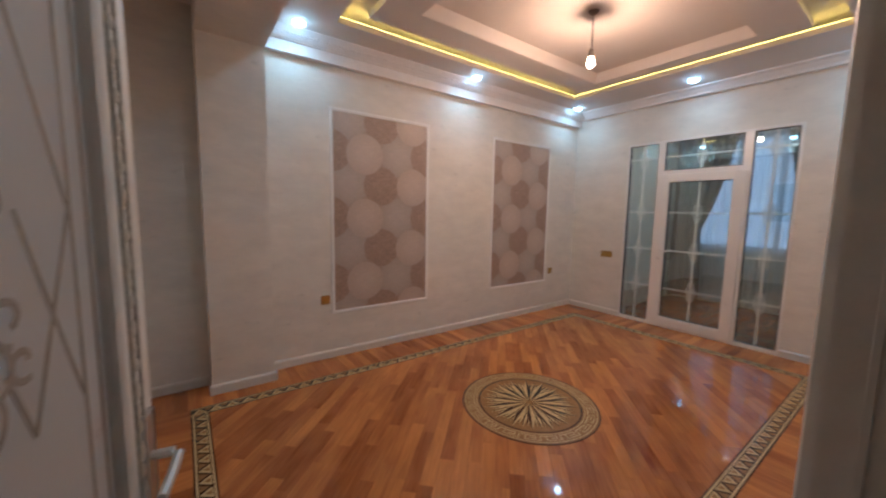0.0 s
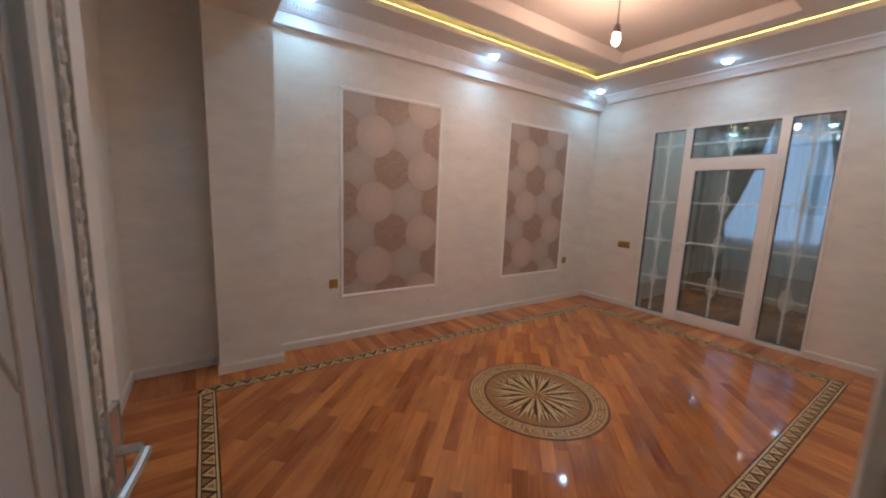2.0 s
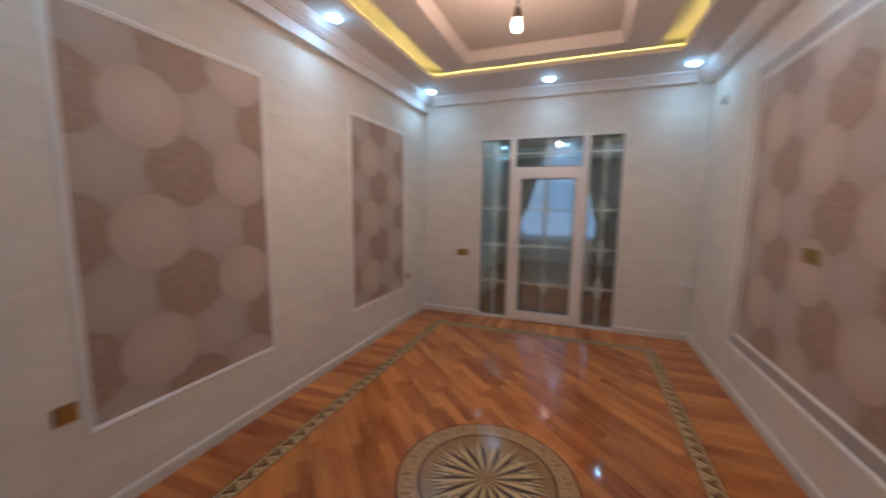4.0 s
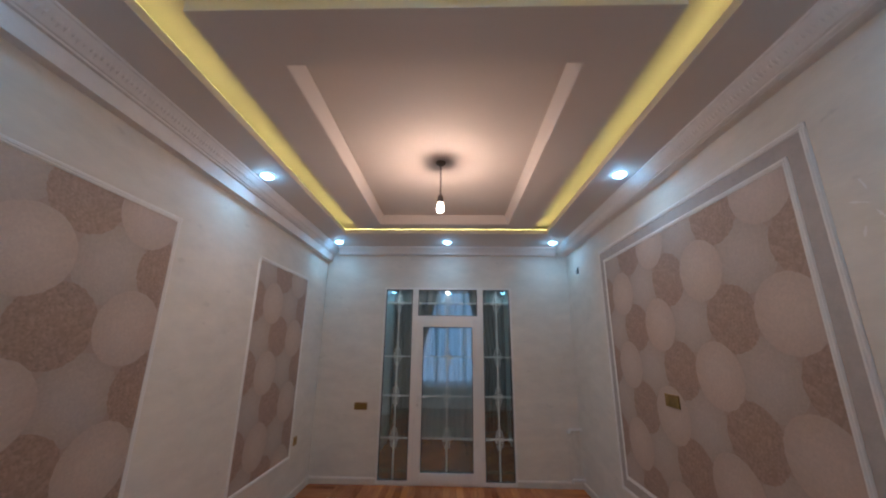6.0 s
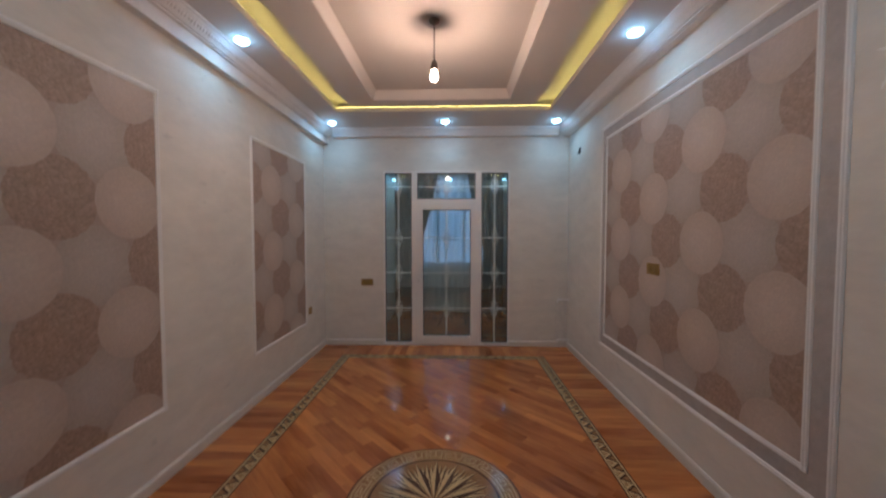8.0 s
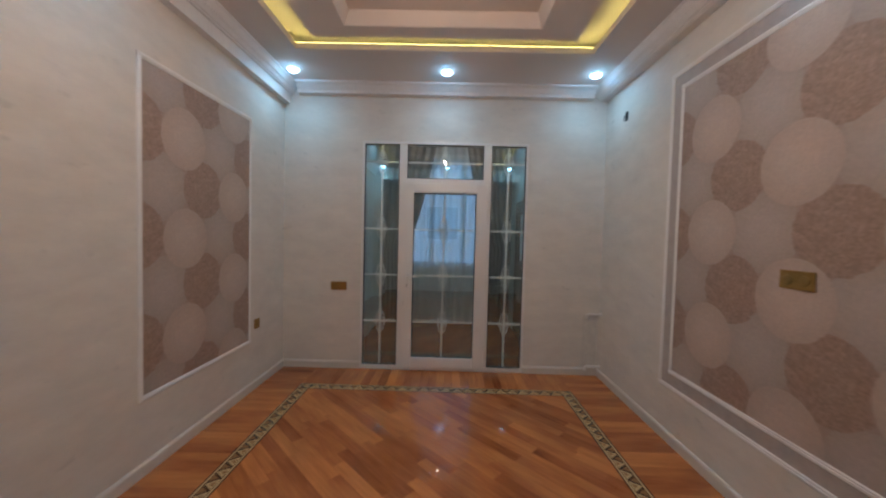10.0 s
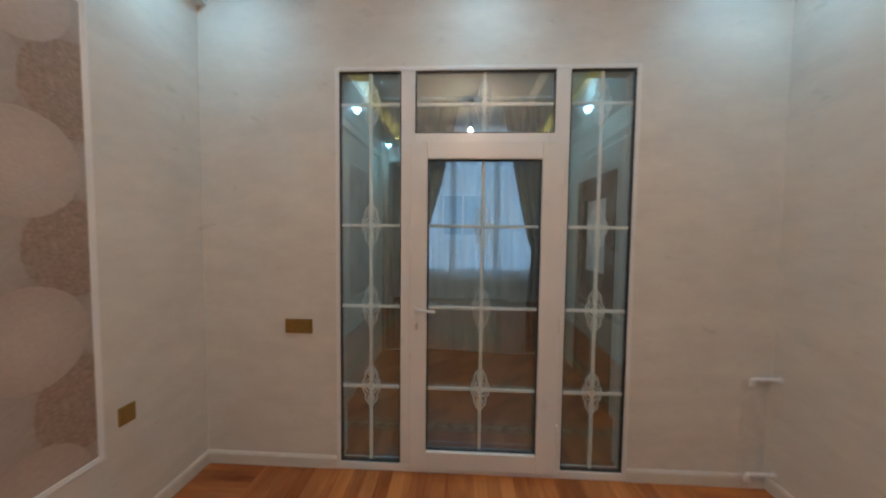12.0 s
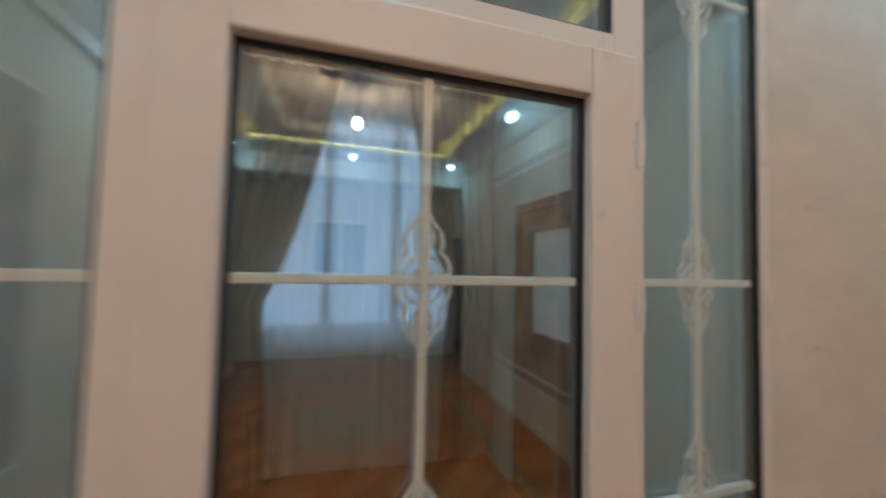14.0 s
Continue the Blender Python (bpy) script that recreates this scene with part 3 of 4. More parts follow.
for face, s in ((-LT, -1), (0.0, 1)):
    bm = bmesh.new()
    bead = [(0, 0), (0.02, 0), (0.018, 0.006), (0.008, 0.009), (0, 0.004)]
    for a, b, out in (((ST, 0.2), (ST, LH - 0.13), (-1, 0, 0)), ((LW - ST, 0.2), (LW - ST, LH - 0.13), (1, 0, 0))):
        sweep(bm, bead, (a[0], face, a[1]), (b[0], face, b[1]), out, (0, s, 0))
    for zz_, o in ((0.2, -1), (LH - 0.13, 1)):
        sweep(bm, bead, (ST - 0.02, face, zz_), (LW - ST + 0.02, face, zz_), (0, 0, o), (0, s, 0))
    part("bead", bm, M_DOORPAINT, leaf)
    # carved strip down the lock stile
    bm = bmesh.new()
    xc = LW - 0.075
    box(bm, xc - 0.018, xc - 0.014, face, face + s * 0.006, 0.05, LH - 0.05)
    box(bm, xc + 0.014, xc + 0.018, face, face + s * 0.006, 0.05, LH - 0.05)
    k = 0
    zc = 0.07
    while zc < LH - 0.06:
        b2 = bmesh.new()
        bmesh.ops.create_uvsphere(b2, u_segments=8, v_segments=5, radius=1)
        merge(bm, b2, Matrix.Translation((xc + 0.004 * math.sin(k * 2.1), face, zc)) @ Matrix.Diagonal((0.011, 0.007, 0.014 if k % 3 else 0.022, 1)))
        zc += 0.036 if k % 3 else 0.05
        k += 1
    part("carved_strip", bm, M_CARVED, leaf, "worn gilt carved moulding strip", smooth=True)


def strap(bm, x0, z0, x1, z1, w, y0, y1):
    d = Vector((x1 - x0, 0, z1 - z0))
    q = Vector((-d.z, 0, d.x)).normalized() * (w / 2)
    a, b = Vector((x0, 0, z0)), Vector((x1, 0, z1))
    lo = [bm.verts.new(p + Vector((0, y0, 0))) for p in (a - q, a + q, b + q, b - q)]
    hi = [bm.verts.new(p + Vector((0, y1, 0))) for p in (a - q, a + q, b + q, b - q)]
    bm.faces.new(lo)
    bm.faces.new(hi)
    for i in range(4):
        bm.faces.new((lo[i], lo[(i + 1) % 4], hi[(i + 1) % 4], hi[i]))


def swirl(cx, cz, r, a0, a1, grow=0.0, steps=14):
    return [(cx + (r + grow * i / steps) * math.cos(a0 + (a1 - a0) * i / steps), cz + (r + grow * i / steps) * math.sin(a0 + (a1 - a0) * i / steps)) for i in range(steps + 1)]


GX0, GX1, GZ0, GZ1 = ST + 0.02, LW - ST - 0.02, 0.24, LH - 0.17
gxm = (GX0 + GX1) / 2
for face, s in ((-LT + 0.014, -1), (-0.014, 1)):
    y0, y1 = face - s * 0.001, face + s * 0.0012
    bm = bmesh.new()
    for ins in (0.0, 0.045):
        strap(bm, GX0 + ins, GZ0 + ins, GX0 + ins, GZ1 - ins, 0.007, y0, y1)
        strap(bm, GX1 - ins, GZ0 + ins, GX1 - ins, GZ1 - ins, 0.007, y0, y1)
        strap(bm, GX0 + ins, GZ1 - ins, GX1 - ins, GZ1 - ins, 0.007, y0, y1)
        strap(bm, GX0 + ins, GZ0 + ins, GX1 - ins, GZ0 + ins, 0.007, y0, y1)
    part("border_line", bm, M_BRONZE, leaf)
    bm = bmesh.new()
    ax0, ax1, az0, az1 = GX0 + 0.05, GX1 - 0.05, 1.24, GZ1 - 0.05
    dx, dz = (ax1 - ax0) / 4, 0.27
    for dirn in (1, -1):
        for i in range(-14, 16):
            xs = ax0 + dx * i
            pts = []
            for st in range(60):
                zq = az0 + (az1 - az0) * st / 59
                xq = xs + dirn * (zq - az0) * dx / dz
                if ax0 <= xq <= ax1 and math.hypot((xq - gxm) / 0.11, (zq - 1.50) / 0.23) > 1:
                    pts.append((xq, zq))
                elif pts:
                    break
            if len(pts) > 1:
                strap(bm, *pts[0], *pts[-1], 0.006, y0, y1)
    part("lattice", bm, M_BRONZE, leaf, "bronze diamond lattice")
    bm = bmesh.new()
    yc = face + s * 0.001
    curves = [swirl(0, 1.29, 0.062, 0, 2 * math.pi, 0, 24), swirl(0, 1.29, 0.082, 0.4, math.pi - 0.4, 0), swirl(0, 1.44, 0.034, 0, 2 * math.pi), swirl(0, 1.52, 0.022, 0, 2 * math.pi)]
    for sg in (1, -1):
        curves += [[(sg * px, pz) for px, pz in c] for c in (
            swirl(0.085, 1.38, 0.012, 3.6, 9.2, 0.02), swirl(0.10, 1.22, 0.015, -1.0, 4.8, 0.025), swirl(0.06, 1.15, 0.03, -2.2, 2.4, 0.02),
            swirl(0.04, 1.47, 0.010, 3.4, 8.6, 0.014), swirl(0.035, 1.56, 0.008, 3.4, 8.6, 0.012), swirl(0.03, 1.09, 0.04, -2.6, 0.6, 0.01), swirl(0.12, 1.15, 0.012, 0, 5.2, 0.018))]
    curves += [swirl(0, 1.60, 0.016, 0, 2 * math.pi), [(0, 1.62), (0, 1.66)], [(0, 1.46), (0, 1.58)], swirl(0, 1.12, 0.03, 0, 2 * math.pi)]
    for c in curves:
        tube(bm, [(gxm + 0.85 * px, yc - s * 0.003, 1.50 + 0.78 * (pz - 1.36)) for px, pz in c], 0.005, 5)
    for v in bm.verts:
        v.co.y = yc + (v.co.y - yc + s * 0.003) * 0.12
    b2 = bmesh.new()
    bmesh.ops.create_circle(b2, cap_ends=True, segments=20, radius=0.034)
    merge(bm, b2, Matrix.Translation((gxm, face + s * 0.0015, 1.50 + 0.78 * (1.29 - 1.36))) @ pose(0, 0, 0, 90, 0, 0))
    part("cartouche", bm, M_BRONZE, leaf, "bronze scrolled cartouche print")
    # lever handle
    hx, hy = LW - 0.05, (-LT if s < 0 else 0.0)
    bm = bmesh.new()
    box(bm, hx - 0.02, hx + 0.02, hy, hy + s * 0.008, 0.90, 1.11, 0.003)
    plate = part("handle", bm, M_STEEL, leaf, "satin metal lever handle on a long plate")
    bm = bmesh.new()
    tube(bm, [(hx, hy + s * 0.004, 1.02), (hx, hy + s * 0.045, 1.02), (hx - 0.012, hy + s * 0.056, 1.02), (hx - 0.05, hy + s * 0.058, 1.018), (hx - 0.125, hy + s * 0.056, 1.010)], 0.0095, 8)
    part("lever", bm, M_STEEL, plate, smooth=True)

# ---- glazed door unit in the front wall ----
FX = XF - 0.012                                   # face of the fixed frame
unit = thing("window_1", "white plastic glazed door unit with sidelights and ornamental bars", "glazed door", (FX, 1.485, 0), kind="structure")
UY = 1.485


def ubox(bm, x0, x1, y0, y1, z0, z1, bevel=0.004):
    return box(bm, x0, x1, y0 - UY, y1 - UY, z0, z1, bevel)


bm = bmesh.new()
ubox(bm, 0, 0.07, UNIT_Y1 - 0.026, UNIT_Y1, 0, UNIT_Z)
ubox(bm, 0, 0.07, UNIT_Y0, UNIT_Y0 + 0.026, 0, UNIT_Z)
ubox(bm, 0, 0.07, UNIT_Y0 + 0.026, UNIT_Y1 - 0.026, UNIT_Z - 0.026, UNIT_Z)
ubox(bm, 0, 0.07, 1.900, 1.984, 0.05, UNIT_Z - 0.026)
ubox(bm, 0, 0.07, 0.985, 1.070, 0.05, UNIT_Z - 0.026)
ubox(bm, 0, 0.07, 1.070, 1.900, 2.035, 2.112)
ubox(bm, 0, 0.07, UNIT_Y0 + 0.026, UNIT_Y1 - 0.026, 0, 0.05)
part("window_frame", bm, M_PVC, unit)
bm = bmesh.new()
DY0, DY1, DZ0, DZ1 = 1.022, 1.925, 0.03, 2.060
ST2 = 0.104
ubox(bm, -0.018, 0.05, DY1 - ST2, DY1, DZ0, DZ1, 0.006)
ubox(bm, -0.018, 0.05, DY0, DY0 + ST2 + 0.014, DZ0, DZ1, 0.006)
ubox(bm, -0.018, 0.05, DY0 + ST2 + 0.014, DY1 - ST2, DZ1 - ST2, DZ1, 0.006)
ubox(bm, -0.018, 0.05, DY0 + ST2 + 0.014, DY1 - ST2, DZ0, DZ0 + 0.115, 0.006)
dleaf = part("door", bm, M_PVC, unit, "white plastic door leaf")
GLZ = [(1.984, UNIT_Y1 - 0.026, 0.05, UNIT_Z - 0.026, 2.175, (2.288, 1.557, 1.050, 0.535)),
       (UNIT_Y0 + 0.026, 0.985, 0.05, UNIT_Z - 0.026, 0.797, (2.288, 1.557, 1.050, 0.535)),
       (1.070, 1.900, 2.112, UNIT_Z - 0.026, 1.485, (2.288,)),
       (DY0 + ST2 + 0.014, DY1 - ST2, DZ0 + 0.115, DZ1 - ST2, 1.485, (1.557, 1.050, 0.535))]


def rosette(bm, y, z, sgn=1):
    """A cast openwork ornament round a crossing of the bars."""
    for side in (1, -1):
        for up in (1, -1):
            tube(bm, [(0.030, y - UY + side * a, z + up * b) for a, b in ((0.004, 0.134), (0.018, 0.112), (0.034, 0.092), (0.038, 0.070), (0.034, 0.054), (0.050, 0.036), (0.054, 0.018), (0.046, 0.0))], 0.0048, 5)
            tube(bm, [(0.030, y - UY + side * a, z + up * b) for a, b in ((0.003, 0.112), (0.018, 0.090), (0.017, 0.068), (0.004, 0.050), (0.022, 0.040), (0.034, 0.026), (0.046, 0.0))], 0.0044, 5)
            tube(bm, [(0.030, y - UY + side * a, z + up * b) for a, b in ((0.0, 0.030), (0.016, 0.016), (0.032, 0.0))], 0.0050, 5)
    for up in (1, -1):
        ball(bm, (0.030, y - UY, z + up * 0.128), 0.0085, 1.5, 8)
        ball(bm, (0.030, y - UY, z + up * 0.052), 0.0065, 1.0, 8)


for gi, (y0, y1, z0, z1, yv, zs) in enumerate(GLZ):
    host = dleaf if gi == 3 else unit
    for xg in (0.014, 0.044):
        bm = bmesh.new()
        ubox(bm, xg, xg + 0.004, y0 - 0.004, y1 + 0.004, z0 - 0.004, z1 + 0.004, 0)
        p = part("pane", bm, M_GLASS, host)
        p.visible_shadow = False
    bm = bmesh.new()
    g = 0.007
    for a0, a1, b0, b1 in ((y0, y1, z0, z0 + g), (y0, y1, z1 - g, z1), (y0, y0 + g, z0 + g, z1 - g), (y1 - g, y1, z0 + g, z1 - g)):
        ubox(bm, 0.008, 0.043, a0, a1, b0, b1, 0)
    part("gasket", bm, M_GASKET, host)
    bm = bmesh.new()
    ubox(bm, 0.022, 0.038, yv - 0.0095, yv + 0.0095, z0 + g, z1 - g, 0.003)
    part("glazing_bar", bm, M_BAR, host)
    for zb in zs:
        for a0, a1 in ((y0 + g, yv - 0.0095), (yv + 0.0095, y1 - g)):
            bm = bmesh.new()
            ubox(bm, 0.022, 0.038, a0, a1, zb - 0.009, zb + 0.009, 0.003)
            part("glazing_bar", bm, M_BAR, host)
        bm = bmesh.new()
        rosette(bm, yv, zb)
        part("rosette", bm, M_BAR, host, "white cast openwork ornament", smooth=True)
# handle, keyhole, hinges
bm = bmesh.new()
ubox(bm, -0.030, -0.018, 1.866, 1.894, 0.92, 1.12, 0.005)
hd = part("handle", bm, M_PVC, dleaf, "white lever handle on a narrow plate")
bm = bmesh.new()
tube(bm, [(-0.03, 1.88 - UY, 1.055), (-0.062, 1.88 - UY, 1.055), (-0.072, 1.868 - UY, 1.054), (-0.074, 1.83 - UY, 1.050), (-0.072, 1.765 - UY, 1.044)], 0.0095, 8)
part("lever", bm, M_PVC, hd, smooth=True)
bm = bmesh.new()
rod(bm, (-0.036, 1.88 - UY, 0.955), (-0.029, 1.88 - UY, 0.955), 0.009, 12)
ubox(bm, -0.034, -0.0295, 1.873, 1.887, 0.925, 0.955, 0.001)
part("key_cylinder", bm, M_STEEL, hd)
for zh in (1.86, 1.51, 0.97, 0.30):
    bm = bmesh.new()
    rod(bm, (-0.022, DY0 - 0.003 - UY, zh - 0.05), (-0.022, DY0 - 0.003 - UY, zh + 0.05), 0.009, 10)
    ubox(bm, -0.021, -0.016, DY0 - 0.02, DY0 + 0.012, zh - 0.012, zh + 0.012, 0.001)
    part("hinge", bm, M_PVC, dleaf)

# ---- wallpaper panels ----


def wall_panel(name, x0, x1, z0, z1, yw, n, label, border=0.0, mould=0.034, phase=0):
    """A framed wallpaper field on a wall at y = yw that faces n (+1 or -1 along y)."""
    p = thing(name, label, "wall panel", ((x0 + x1) / 2, yw, z0))
    cx = (x0 + x1) / 2
    prof = [(0, 0), (mould, 0), (mould, 0.004), (mould * 0.82, 0.009), (mould * 0.6, 0.0085), (mould * 0.5, 0.0115), (mould * 0.4, 0.0085), (mould * 0.18, 0.009), (0, 0.004)]

    def frame_of(a0, a1, b0, b1):
        for (s, e, out) in (((a0, b0), (a1, b0), (0, 0, 1)), ((a0, b1), (a1, b1), (0, 0, -1)), ((a0, b0), (a0, b1), (1, 0, 0)), ((a1, b0), (a1, b1), (-1, 0, 0))):
            bm = bmesh.new()
            sweep(bm, prof, (s[0] - cx, 0, s[1] - z0), (e[0] - cx, 0, e[1] - z0), out, (0, n, 0))
            part("moulding", bm, M_TRIM, p)
    frame_of(x0, x1, z0, z1)
    i0, i1, k0, k1 = x0 + mould, x1 - mould, z0 + mould, z1 - mould
    if border:
        bm = bmesh.new()
        box(bm, x0 + 0.01 - cx, x1 - 0.01 - cx, min(0, n * 0.002), max(0, n * 0.002), 0.01, z1 - z0 - 0.01)
        part("border_paper", bm, M_PAPER_BORDER, p, "grey mottled wallpaper border")
        frame_of(x0 + border, x1 - border, z0 + border, z1 - border)
        i0, i1, k0, k1 = x0 + border + mould, x1 - border - mould, z0 + border + mould, z1 - border - mould
    bm = bmesh.new()
    box(bm, i0 - 0.01 - cx, i1 + 0.01 - cx, min(0, n * 0.004), max(0, n * 0.004), k0 - 0.01 - z0, k1 + 0.01 - z0)
    part("wallpaper", bm, M_PAPER, p, "pink-beige wallpaper printed with overlapping discs")
    # discs in offset rows: brown, cream and grey by turns
    ax, az, rng = 0.375, 0.332, random.Random(7 + phase)
    sets = []
    order = "DLG" if n < 0 else "DGL"
    for row in range(-1, int((k1 - k0) / az) + 3):
        for col in range(-2, int((i1 - i0) / ax) + 3):
            c = i0 - 0.03 + ax * (col + (0.0 if row % 2 else 0.5)) + rng.uniform(-0.012, 0.012)
            zc = k1 - 0.045 - az * row + rng.uniform(-0.012, 0.012)
            kind = (order if row % 2 else order[2] + order[:2])[col % 3]
            sets.append(("GDL".index(kind), kind, c, zc))
    sets.sort(key=lambda s: s[0])
    for i, (_, kind, c, zc) in enumerate(sets):
        r, ragged = DISC_R[kind]
        rr = [r + rng.uniform(-ragged, ragged) for k in range(80)]
        poly = [(c + rr[k] * math.cos(2 * math.pi * k / 80), zc + rr[k] * math.sin(2 * math.pi * k / 80)) for k in range(80)]
        poly = clip_rect(poly, i0, i1, k0, k1)
        if not poly:
            continue
        lift = n * (0.0043 + 0.0003 * _ + 0.000002 * i)
        bm = bmesh.new()
        vs = [bm.verts.new((x - c, 0, zz_ - zc)) for x, zz_ in poly]
        bm.faces.new(vs if n < 0 else vs[::-1])
        ob = part("printed_disc", bm, M_DISC[kind], p)
        ob.location = (c - cx, lift, zc - z0)
    return p


wall_panel("wallpaper_panel", 0.880, 2.045, 0.455, 2.515, YL, -1, "white-framed wallpaper panel with overlapping taupe discs", phase=1)
wall_panel("wallpaper_panel", 3.065, 4.265, 0.455, 2.515, YL, -1, "white-framed wallpaper panel near the room corner", phase=2)
wall_panel("wallpaper_panel", 1.325, 3.79, 0.395, 2.75, YR, 1, "wide double-framed wallpaper panel with grey border", border=0.118, phase=3)

# ---- sockets, switch, pipes ----


def plate(name, label, category, place, turn, gangs, kind_):
    """A wall plate, local: x along the wall, y out of it."""
    t = thing(name, label, category, place)
    t.rotation_euler = (0, 0, radians(turn))
    w = 0.086 * gangs
    bm = bmesh.new()
    box(bm, -w / 2, w / 2, 0, 0.010, -0.045, 0.045, 0.003)
    part("cover", bm, M_GOLD, t)
    for g in range(gangs):
        gx = -w / 2 + 0.086 * (g + 0.5)
        if kind_ == "socket":
            bm = bmesh.new()
            lathe(bm, [(0.024, 0), (0.024, 0.002), (0.022, 0.003), (0.004, 0.0032)], (0, 0, 0), 18)
            bmesh.ops.transform(bm, matrix=Matrix.Translation((gx, 0.010, 0)) @ pose(0, 0, 0, -90, 0, 0), verts=bm.verts)
            part("socket_well", bm, M_GOLD, t)
        else:
            bm = bmesh.new()
            box(bm, gx - 0.032, gx + 0.032, 0.008, 0.0145, -0.032, 0.032, 0.002)
            part("rocker", bm, M_GOLD, t)
    return t


plate("wall_socket", "gold-finish wall socket on the plaster wall", "socket", (0.815, YL, 0.612), 180, 1, "socket")
plate("wall_socket", "gold-finish wall socket beside the framed panel", "socket", (4.375, YL, 0.614), 180, 1, "socket")
plate("wall_socket", "double gold-finish socket on the wallpaper panel", "socket", (2.73, YR + 0.006, 1.325), 0, 2, "socket")
plate("light_switch", "double gold-finish light switch beside the glazed door", "switch", (XF, 2.632, 0.917), 90, 2, "switch")

sb = bmesh.new()
srng = random.Random(21)
for cx_, cz_, ln_, an_ in ((1.18, 2.36, 0.06, 70), (1.21, 2.29, 0.09, 20), (1.15, 2.22, 0.05, 60), (1.22, 2.17, 0.05, 110), (1.14, 2.18, 0.04, 40)):
    w0 = 0.008
    pts = [(ln_ * (k / 6 - 0.5), w0 * srng.uniform(0.3, 1.0) * (1 - abs(k / 3 - 1) ** 3)) for k in range(7)]
    ring_ = [(x, h) for x, h in pts] + [(x, -h * srng.uniform(0.4, 1.0)) for x, h in pts[::-1]]
    ca_, sa_ = math.cos(radians(an_)), math.sin(radians(an_))
    vs = [sb.verts.new((cx_ + x * ca_ - h * sa_, YR + 0.0012, cz_ + x * sa_ + h * ca_)) for x, h in ring_]
    sb.faces.new(vs)
structure("trim_scuff", sb, M_TRIM, "pale filler scuffs on the plaster beside the panel", "wall scuff")

jb = thing("junction_box", "open cable box sunk in the wall, inside shade painted as a black plate", "cable box", (4.49, YR, 2.68))
# flat black plate: the shade inside the hole is put into its colour
bm = bmesh.new()
box(bm, -0.027, 0.027, 0, 0.004, -0.042, 0.042, 0.001)
part("cover", bm, M_BLACK, jb)
for k in (-0.012, 0.010):
    bm = bmesh.new()
    tube(bm, [(k, 0.0, 0.01), (k * 1.2, 0.02, 0.0), (k * 1.6, 0.024, -0.03), (k, 0.010, -0.045)], 0.003, 5)
    part("cable_end", bm, M_CABLE, jb)

pt = bmesh.new()
box(pt, XF - 0.004, XF + 0.01, YR + 0.02, YR + 0.17, 0.10, 0.66, 0.002)
structure("trim_patch", pt, M_PATCH, "rough filled plaster patch where radiator pipes emerge", "plaster patch")
for zp in (0.685, 0.115):
    pp = thing("pipe_stub", "white plastic radiator pipe stub out of the wall", "pipe", (4.87, YR, zp), group="radiator pipes")
    bm = bmesh.new()
    tube(bm, [(0, 0, 0), (0, 0.09, 0), (0, 0.135, 0), (0.004, 0.15, -0.006), (0.006, 0.152, -0.025)], 0.0125, 10)
    part("pipe", bm, M_PVC, pp, smooth=True)
    bm = bmesh.new()
    rod(bm, (0.006, 0.152, -0.045), (0.006, 0.152, -0.02), 0.016, 12)
    part("cap", bm, M_PVC, pp)
    bm = bmesh.new()
    rod(bm, (0, 0, 0), (0, 0.006, 0), 0.022, 14)
    part("collar", bm, M_PVC, pp)

# ---- lamps ----
pl = thing("pendant_bulb", "bare warm bulb hanging on a dark twisted cord", "lamp", (BULB[0], BULB[1], UP - 0.035))
bm = bmesh.new()
lathe(bm, [(0.010, -0.035), (0.024, -0.024), (0.040, -0.010), (0.042, 0.0)], (0, 0, 0), 24)
part("ceiling_rose", bm, M_BRASSY, pl, smooth=True)
bm = bmesh.new()
drop = UP - 0.035 - BULB[2] - 0.075
for ph in (0, math.pi):
    tube(bm, [(0.004 * math.cos(ph + i * 0.9), 0.004 * math.sin(ph + i * 0.9), -0.04 - (drop - 0.05) * i / 24) for i in range(25)], 0.0028, 5)
part("cord", bm, M_CABLE, pl)
bm = bmesh.new()
lathe(bm, [(0.008, 0.03), (0.019, 0.02), (0.029, -0.03), (0.029, -0.044), (0.017, -0.045)], (0, 0, -drop), 16)
part("bulb_holder", bm, M_BRASSY, pl)
bm = bmesh.new()
lathe(bm, [(0.014, -0.03), (0.017, -0.045), (0.026, -0.07), (0.030, -0.09), (0.026, -0.112), (0.014, -0.124), (0.002, -0.128)], (0, 0, -drop), 20)
bo = part("bulb", bm, M_BULB, pl, "lit clear glass bulb", smooth=True)
bo.visible_shadow = False

first = None
for sx, sy in SPOTS + BALCONY_SPOTS:
    if first is None:
        first = thing("downlight", "round recessed crystal downlight with a cold white glow", "downlight", (sx, sy, SOFFIT), group="ceiling downlights")
        bm = bmesh.new()
        lathe(bm, [(0.036, -0.002), (0.038, -0.008), (0.050, -0.008), (0.056, 0.0)], (0, 0, 0), 28)
        part("ring", bm, M_CHROME, first, smooth=True)
        bm = bmesh.new()
        lathe(bm, [(0.050, -0.008), (0.053, -0.018), (0.040, -0.026), (0.036, -0.020), (0.030, -0.034), (0.015, -0.040), (0.003, -0.041)], (0, 0, 0), 12)
        c = part("crystal", bm, M_CRYSTAL, first, "faceted lit crystal")
        c.visible_shadow = False
    else:
        copy_thing(first, Matrix.Translation((sx, sy, SOFFIT)))

